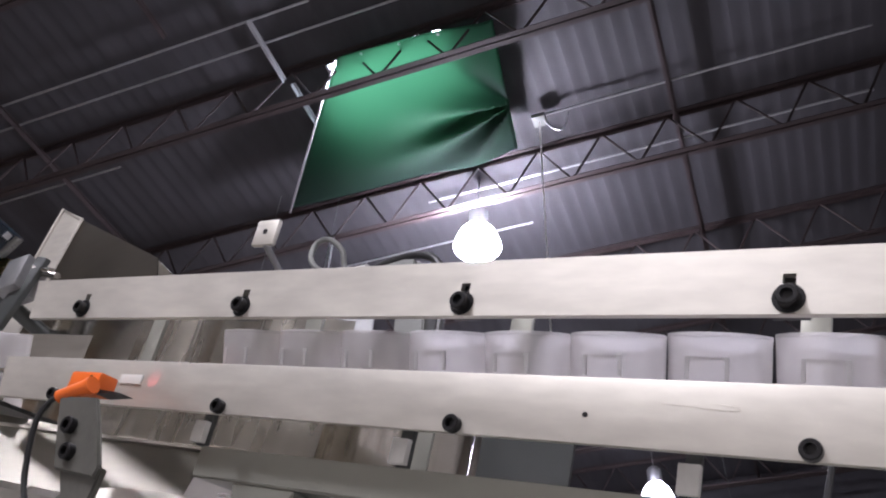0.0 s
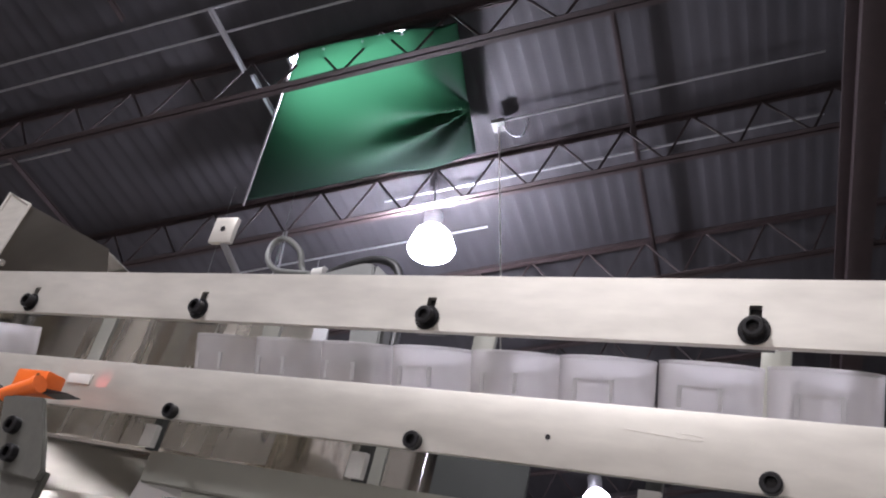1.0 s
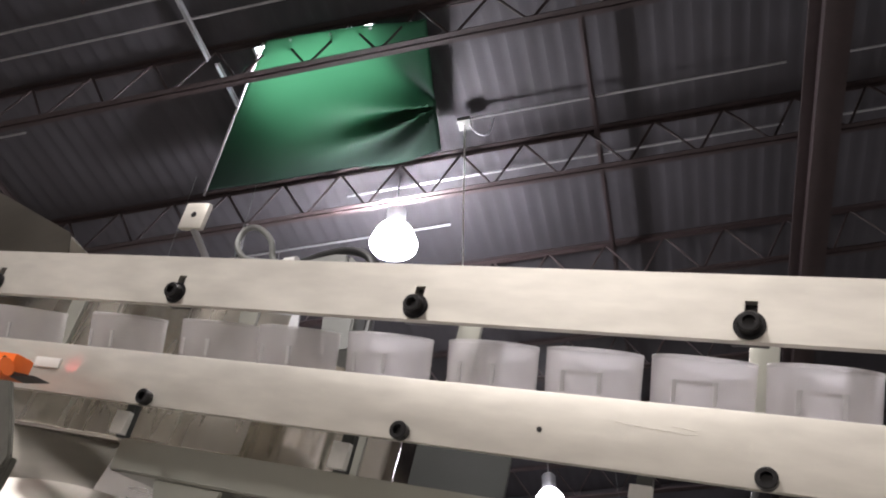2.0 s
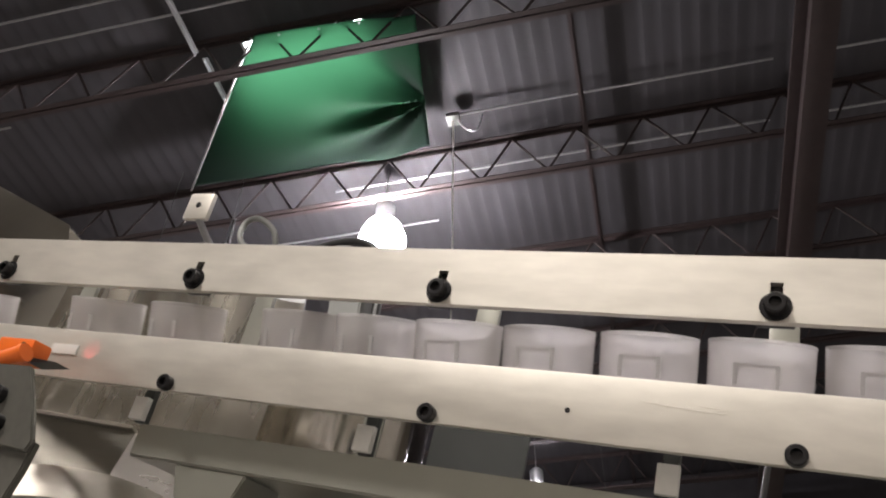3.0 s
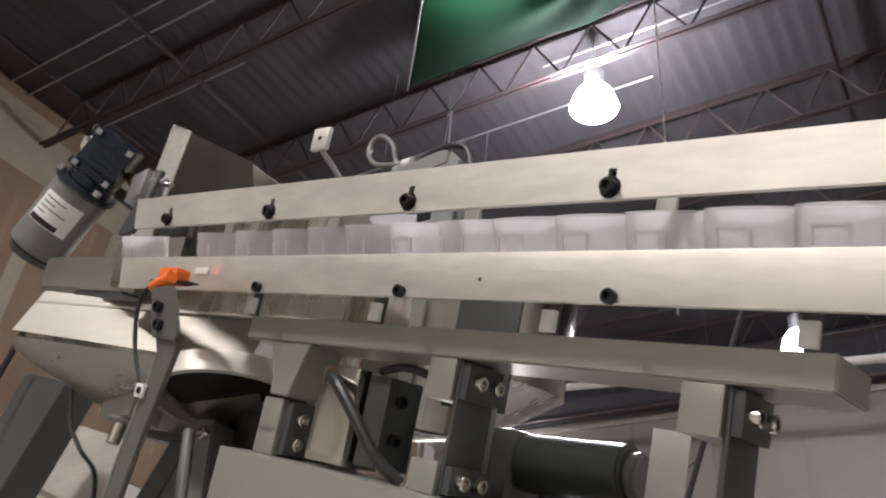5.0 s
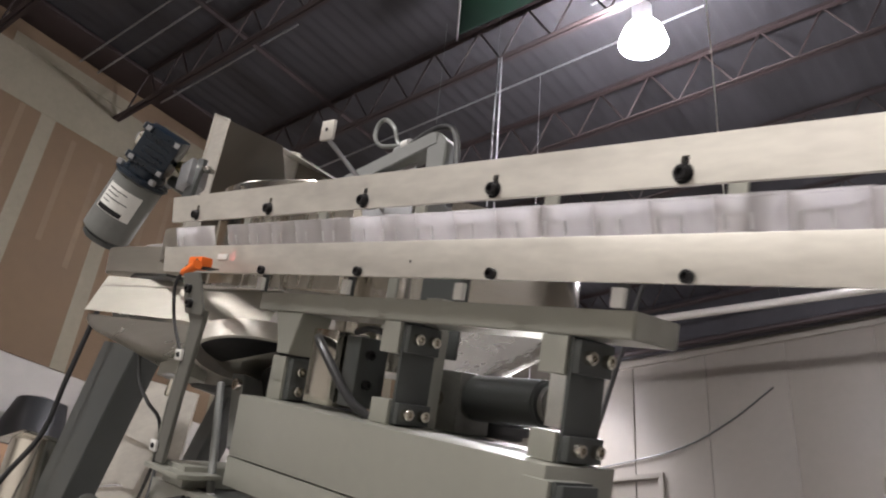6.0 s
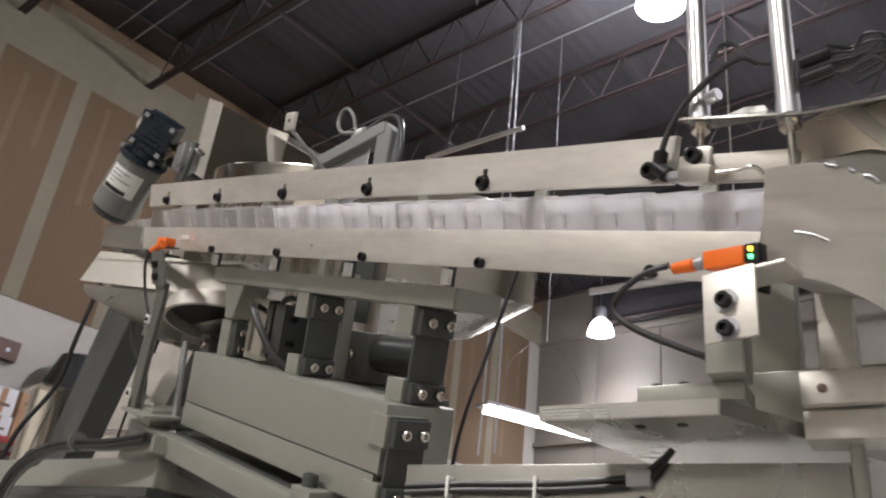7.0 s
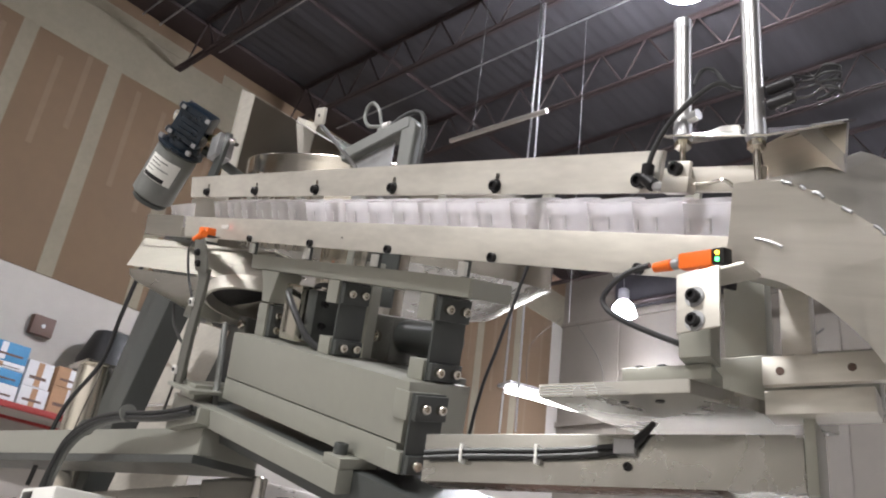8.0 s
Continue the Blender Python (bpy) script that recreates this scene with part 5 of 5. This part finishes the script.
def under_bowl():
    """Mounts seen beneath the apron."""
    c = thing("clamp_block", "grey clamp block with bright washers and a bolt under the apron", "clamp", WORLD, (-0.145, 0.12, 1.41))
    turn = Matrix.Translation((-0.145, 0.12, 1.44)) @ pose(0, 0, 0, 0, 9, 0)
    part("block", box(-0.034, 0.036, -0.022, 0.026, -0.030, 0.028, 0.002, None, turn), PAINT, c)
    part("washer", rod(turn @ Vector((-0.012, -0.002, 0.0285)), turn @ Vector((-0.012, -0.002, 0.034)), 0.017, seg=24, bevel=0.001), GALV, c)
    part("bolt", rod(turn @ Vector((0.004, -0.008, -0.034)), turn @ Vector((0.004, -0.008, -0.062)), 0.0085, seg=16, bevel=0.001), STEEL, c, "bright threaded bolt")
    part("washer", rod(turn @ Vector((0.004, -0.008, -0.0305)), turn @ Vector((0.004, -0.008, -0.0345)), 0.020, seg=24, bevel=0.001), GALV, c)
    f = thing("swing_frame", "dark grey steel frame bars under the feeder bowl", "frame", WORLD, (-0.1, 0.2, 1.2))
    part("cross_bar", prism([(-0.250, 1.500), (0.030, 1.415), (0.030, 1.350), (-0.243, 1.438)], "y", 0.190, 0.250, 0.003), DARKPAINT, f)
    part("strut", prism([(-0.150, 1.425), (-0.108, 1.412), (-0.255, 1.150), (-0.300, 1.165)], "y", 0.195, 0.235, 0.002), DARKPAINT, f)
    part("end_lug", prism([(-0.048, 1.410), (-0.012, 1.400), (0.006, 1.290), (-0.022, 1.288)], "y", 0.150, 0.188, 0.002), MOTORGREY, f)
    part("screw", cap_screw((-0.022, 0.150, 1.385), (0, -1, 0), 0.009, 0.008), STEEL, f, "bright socket head screw")
    for x0, z0, x1, z1 in ((0.045, 1.352, 0.081, 1.180),):
        r = thing("tie_rod", "thin bright steel tie rod under the apron", "rod", WORLD, (x1, 0.08, z1), "tie rods")
        part("rod", rod((x0, 0.08, z0), (x1, 0.08, z1), 0.0055, seg=14), MOTORGREY, r)
        part("nut", rod((x1 - (x1 - x0) * 0.1, 0.08, z1 + 0.017), (x1 - (x1 - x0) * 0.04, 0.08, z1 + 0.007), 0.010, seg=6), GALV, r)
    single("hanging_cable", hose([(0.590, 0.30, 1.50), (0.561, 0.30, 1.427), (0.536, 0.30, 1.362), (0.512, 0.30, 1.300), (0.487, 0.30, 1.235), (0.470, 0.30, 1.150), (0.460, 0.30, 0.985)], 0.0028, 6, 8), RUBBER, "thin dark cable hanging behind the drive", "cable")
    single("hanging_cable", hose([(-0.375, 0.15, 1.52), (-0.345, 0.15, 1.455), (-0.293, 0.15, 1.405), (-0.230, 0.15, 1.355), (-0.190, 0.14, 1.25), (-0.180, 0.12, 1.17)], 0.0032, 6, 8), RUBBER, "thin black cable hanging below the apron", "cable")


# ---- farther things in the hall ----
BOXBLUE = shader("printed_blue_card", (0.05, 0.22, 0.42), 0.6, 0, 8, 0.12, 0.03)
CARD = shader("brown_cardboard", (0.36, 0.21, 0.12), 0.75, 0, 8, 0.10, 0.05)
CARDWHITE = shader("white_card", (0.62, 0.62, 0.64), 0.6, 0, 8, 0.08, 0.03)
REDSHELF = shader("red_shelf_paint", (0.27, 0.022, 0.020), 0.45, 0.1, 15, 0.12, 0.04)
TUBE_GLOW = glow("fluorescent_tube", (1.0, 0.98, 0.94), 9)


def west(x, y, z):
    """Places by the west wall, drawn in towards the room with it."""
    return 1.323 + 0.929 * (x - 1.323), -0.685 + 0.929 * (y + 0.685), 0.893 + 0.929 * (z - 0.893) - 0.07


def west_box(x0, x1, y0, y1, z0, z1, bevel=0.001):
    a, b = west(x0, y0, z0), west(x1, y1, z1)
    return box(a[0], b[0], a[1], b[1], a[2], b[2], bevel)


def carton(x0, x1, y0, y1, z0, z1, mat, label, bars=True):
    c = thing("carton", label, "carton", HALL, west((x0 + x1) / 2, (y0 + y1) / 2, z0), "cartons on the shelf")
    body = part("body", west_box(x0, x1, y0, y1, z0, z1, 0.006), mat, c)
    part("tape", west_box(x1 + 0.0005, x1 + 0.002, (y0 + y1) / 2 - 0.03, (y0 + y1) / 2 + 0.03, z0 + 0.01, z1 - 0.01, 0), CARD if mat is CARDWHITE else CARDWHITE, body)
    if bars:
        part("text_bar", west_box(x1 + 0.0022, x1 + 0.003, y0 + 0.04, y1 - 0.05, z0 + (z1 - z0) * 0.30, z0 + (z1 - z0) * 0.42, 0), RUST, body)


def far_things():
    s = thing("wall_shelf", "red steel pallet shelf stacked with cartons", "shelf", HALL, (-6.96, 2.25, 0))
    for x in (-7.80, -7.16):
        part("beam", west_box(x, x + 0.05, 0.2, 3.7, 2.44, 2.50, 0.004), REDSHELF, s)
    part("deck", west_box(-7.75, -7.16, 0.2, 3.7, 2.47, 2.498, 0.002), WALLWHITE, s)
    for y in (0.2, 3.62):
        for x in (-7.80, -7.16):
            part("upright", west_box(x, x + 0.06, y, y + 0.08, 0.0072, 2.435, 0.003), REDSHELF, s)
    carton(-7.7, -7.2, 1.85, 2.36, 2.50, 2.66, CARDWHITE, "white carton under blue cartons on the red shelf")
    carton(-7.7, -7.2, 1.85, 2.36, 2.662, 2.80, BOXBLUE, "blue and white printed carton on the red shelf")
    carton(-7.68, -7.2, 1.87, 2.36, 2.802, 2.87, CARDWHITE, "flat white carton between blue cartons")
    carton(-7.68, -7.2, 1.87, 2.36, 2.872, 3.06, BOXBLUE, "blue printed carton on top of the stack")
    carton(-7.7, -7.2, 2.38, 2.66, 2.50, 2.70, CARDWHITE, "small white carton on the red shelf")
    carton(-7.7, -7.2, 2.38, 2.64, 2.702, 2.96, CARDWHITE, "white carton with dark print on the red shelf")
    carton(-7.7, -7.2, 2.68, 3.05, 2.50, 2.78, CARD, "brown cardboard carton on the red shelf")
    carton(-7.7, -7.2, 2.68, 3.0, 2.782, 2.98, CARD, "brown cardboard carton stacked on another")
    b = thing("black_bag", "lumpy black bag standing on the shelf", "bag", HALL, (-6.86, 3.00, 2.3158))
    bm = lathe([(0.0, 2.3158), (0.24, 2.32), (0.30, 2.52), (0.30, 2.98), (0.22, 3.27), (0.0, 3.34)], 24, centre=(-6.86, 3.00, 0))
    for v in bm.verts:
        v.co += Vector((noise.noise(v.co * 5), noise.noise(v.co * 5 + Vector((9, 0, 0))), 0)) * 0.04
    part("body", bm, RUBBER, b)
    o = thing("wall_socket", "dark square wall box with a pale centre", "wall box", HALL, west(-7.83, 2.6, 3.45))
    part("case", west_box(-7.8593, -7.76, 2.48, 2.72, 3.36, 3.57, 0.006), RUST, o)
    part("knob", rod(west(-7.76, 2.60, 3.46), west(-7.75, 2.60, 3.46), 0.02, seg=16), GALV, o)
    f = thing("fluorescent_light", "lit twin-tube fluorescent fitting hanging on chains", "lamp", HALL, (-3.2, 5.8, 3.0))
    a, d = Vector((-3.11, 4.81, 2.885)), Vector((0.29, 0.78, 0)).normalized()
    q = d.cross(Vector((0, 0, 1))).normalized()
    for sgn in (-1, 1):
        part("tube", rod(a + q * 0.05 * sgn, a + d * 1.22 + q * 0.05 * sgn, 0.018, seg=14), TUBE_GLOW, f, "glowing white tube")
    mm = Matrix.Translation(a + d * 0.61) @ Matrix((( d.x, q.x, 0, 0), (d.y, q.y, 0, 0), (d.z, q.z, 1, 0), (0, 0, 0, 1)))
    part("reflector", box(-0.65, 0.65, -0.10, 0.10, 0.03, 0.055, 0.003, None, mm), GALV, f)
    for u in (0.2, 1.0):
        e = a + d * u
        part("chain", hose([e + Vector((0, 0, 0.05)), e + Vector((0.0, 0, 0.45)), a + d * (0.6 + (u - 0.6) * 0.2) + Vector((0, 0, 0.8))], 0.0022, 4, 6), DARKPAINT, f)
    part("chain", rod(a + d * 0.6 + Vector((0, 0, 0.78)), a + d * 0.6 + Vector((0, 0, TOP + 0.002 - a.z)), 0.003, seg=6), GALV, f)
    lampm = HALL @ Matrix.Translation(a + d * 0.6 + Vector((0, 0, -0.08)))
    lamp("fluorescent_light_glow", "POINT", lampm, 25, (1, 0.98, 0.94), 0.3)
    dc = thing("ceiling_duct", "long pale round duct hung under the roof joists", "duct", HALL, (-2.2, 9.5, 6.0))
    part("pipe", rod((-5.0, 9.5, 6.25), (0.6, 9.5, 5.86), 0.055, seg=20), WALLWHITE, dc)
    for x, z in ((-4.0, 6.23), (-1.8, 6.08), (0.2, 5.94)):
        part("strap", rod((x, 9.5, z), (x, 9.5, TOP + 0.002), 0.004, seg=6), DARKPAINT, dc)
    single("wall_cable", hose([(-2.54, 11.30, 5.61), (-3.26, 11.30, 5.16), (-4.10, 11.30, 4.84), (-5.58, 11.30, 4.67)], 0.012, 8, 8), DARKPAINT, "thin dark cable strung along the panelled wall", "cable", HALL)
    for x, x2 in ((-2.86, -2.84), (-2.70, -2.72)):
        c = thing("hanging_chain", "thin pale chain hanging from a roof joist", "chain", HALL, (x, 4.45, 2.4), "hanging chains")
        n = 60
        bm = bmesh.new()
        for i in range(n):
            u0, u1 = i / n, (i + 1.25) / n
            p = Vector((x + (x2 - x) * u0 * 3.2, 4.45, 2.4 + 4.35 * u0))
            r_ = Vector((x + (x2 - x) * u1 * 3.2, 4.45, 2.4 + 4.35 * u1))
            off = Vector((0.006, 0, 0)) if i % 2 else Vector((0, 0.006, 0))
            hose([p + off, r_ + off], 0.0045, 0, 5, bm)
            hose([p - off, r_ - off], 0.0045, 0, 5, bm)
        part("link_run", bm, GALV, c, kind="stuff")


drive()
infeed_sensor()
outfeed_sensor()
air_nozzle()
outlet()
bowl()
guard_sheet()
behind_the_bowl()
under_bowl()
far_things()


# ---- what moves: the tubs creep and jostle down the track ----
def motions():
    base = first_tub()
    tubs = [base] + [copy_thing(base, MACHINE.copy()) for k in range(19)]
    # the queue at each time: the middle of its first tub and the pitch of those packed after it
    packed = [(0.0, 0.206, 0.0602), (1.0, 0.2245, 0.0597), (1.25, 0.2255, 0.0597)]
    # the queue springs open, then closes up again
    opened = [(1.4, (0.137, 0.203, 0.271, 0.340, 0.4165, 0.483, 0.557, 0.621)), (1.5, (0.121, 0.193, 0.266, 0.343, 0.4265, 0.497, 0.565, 0.626)),
              (1.6, (0.123, 0.198, 0.268, 0.346, 0.4365, 0.506, 0.567, 0.628)), (1.7, (0.129, 0.208, 0.278, 0.356, 0.4455, 0.514, 0.576, 0.638))]
    closed = [(2.8, 0.2765, 0.0628), (3.0, 0.290, 0.0622), (3.5, 0.345, 0.0612), (4.0, 0.3545, 0.0602), (4.5, 0.347, 0.0607), (6.0, 0.3385, 0.0577), (6.5, 0.3375, 0.0575), (8.0, 0.333, 0.0577)]
    lines = []
    for j in range(15):
        line = [(t, x + pitch * j) for t, x, pitch in packed]
        line += [(t, row[j] if j < 8 else row[7] + 0.0602 * (j - 7)) for t, row in opened]
        if j:
            line += [(t, x + pitch * (j - 1)) for t, x, pitch in closed]
        else:
            line += [(2.8, 0.154), (3.0, 0.184), (3.5, 0.2695), (4.0, 0.2965), (4.5, 0.290), (6.0, 0.281), (6.5, 0.280), (8.0, 0.2753)]
        lines.append(line)
    # tubs that still come loose down the track
    lines += [
        [(0.0, -0.175), (1.0, -0.0604), (1.5, 0.0012), (1.7, 0.013), (2.8, 0.0684), (3.0, 0.098), (3.5, 0.1782), (4.0, 0.2350), (4.5, 0.2291), (6.0, 0.2233), (6.5, 0.2225), (8.0, 0.2176)],
        [(0.0, -0.44), (1.7, -0.235), (2.8, -0.080), (3.5, 0.0047), (4.0, 0.0684), (4.5, 0.1287), (5.2, 0.163), (6.0, 0.1656), (6.5, 0.165), (8.0, 0.160)],
        [(0.0, -0.52), (1.7, -0.315), (2.8, -0.165), (3.5, -0.085), (4.0, -0.0191), (4.5, 0.0346), (5.2, 0.095), (6.0, 0.108), (6.5, 0.1075), (8.0, 0.1023)],
        [(0.0, -0.66), (2.8, -0.36), (4.0, -0.200), (4.5, -0.132), (5.2, -0.085), (6.0, -0.052), (6.5, -0.0403), (7.2, 0.010), (8.0, 0.0448)],
        [(0.0, -0.80), (2.8, -0.56), (4.5, -0.42), (6.5, -0.36), (8.0, -0.27)],
    ]
    random.seed(4)
    for tub, line in zip(tubs, lines):
        lean = random.uniform(-1.2, 1.2)
        # left of the rails the tubs ride on the curved infeed
        walk(tub, [(t, MACHINE @ Matrix.Translation((x, 0.0450 + max(0.0, -0.10 - x) ** 2 * 1.3, -0.0583)) @ pose(0, 0, 0, 18, lean, 0)) for t, x in line])


motions()
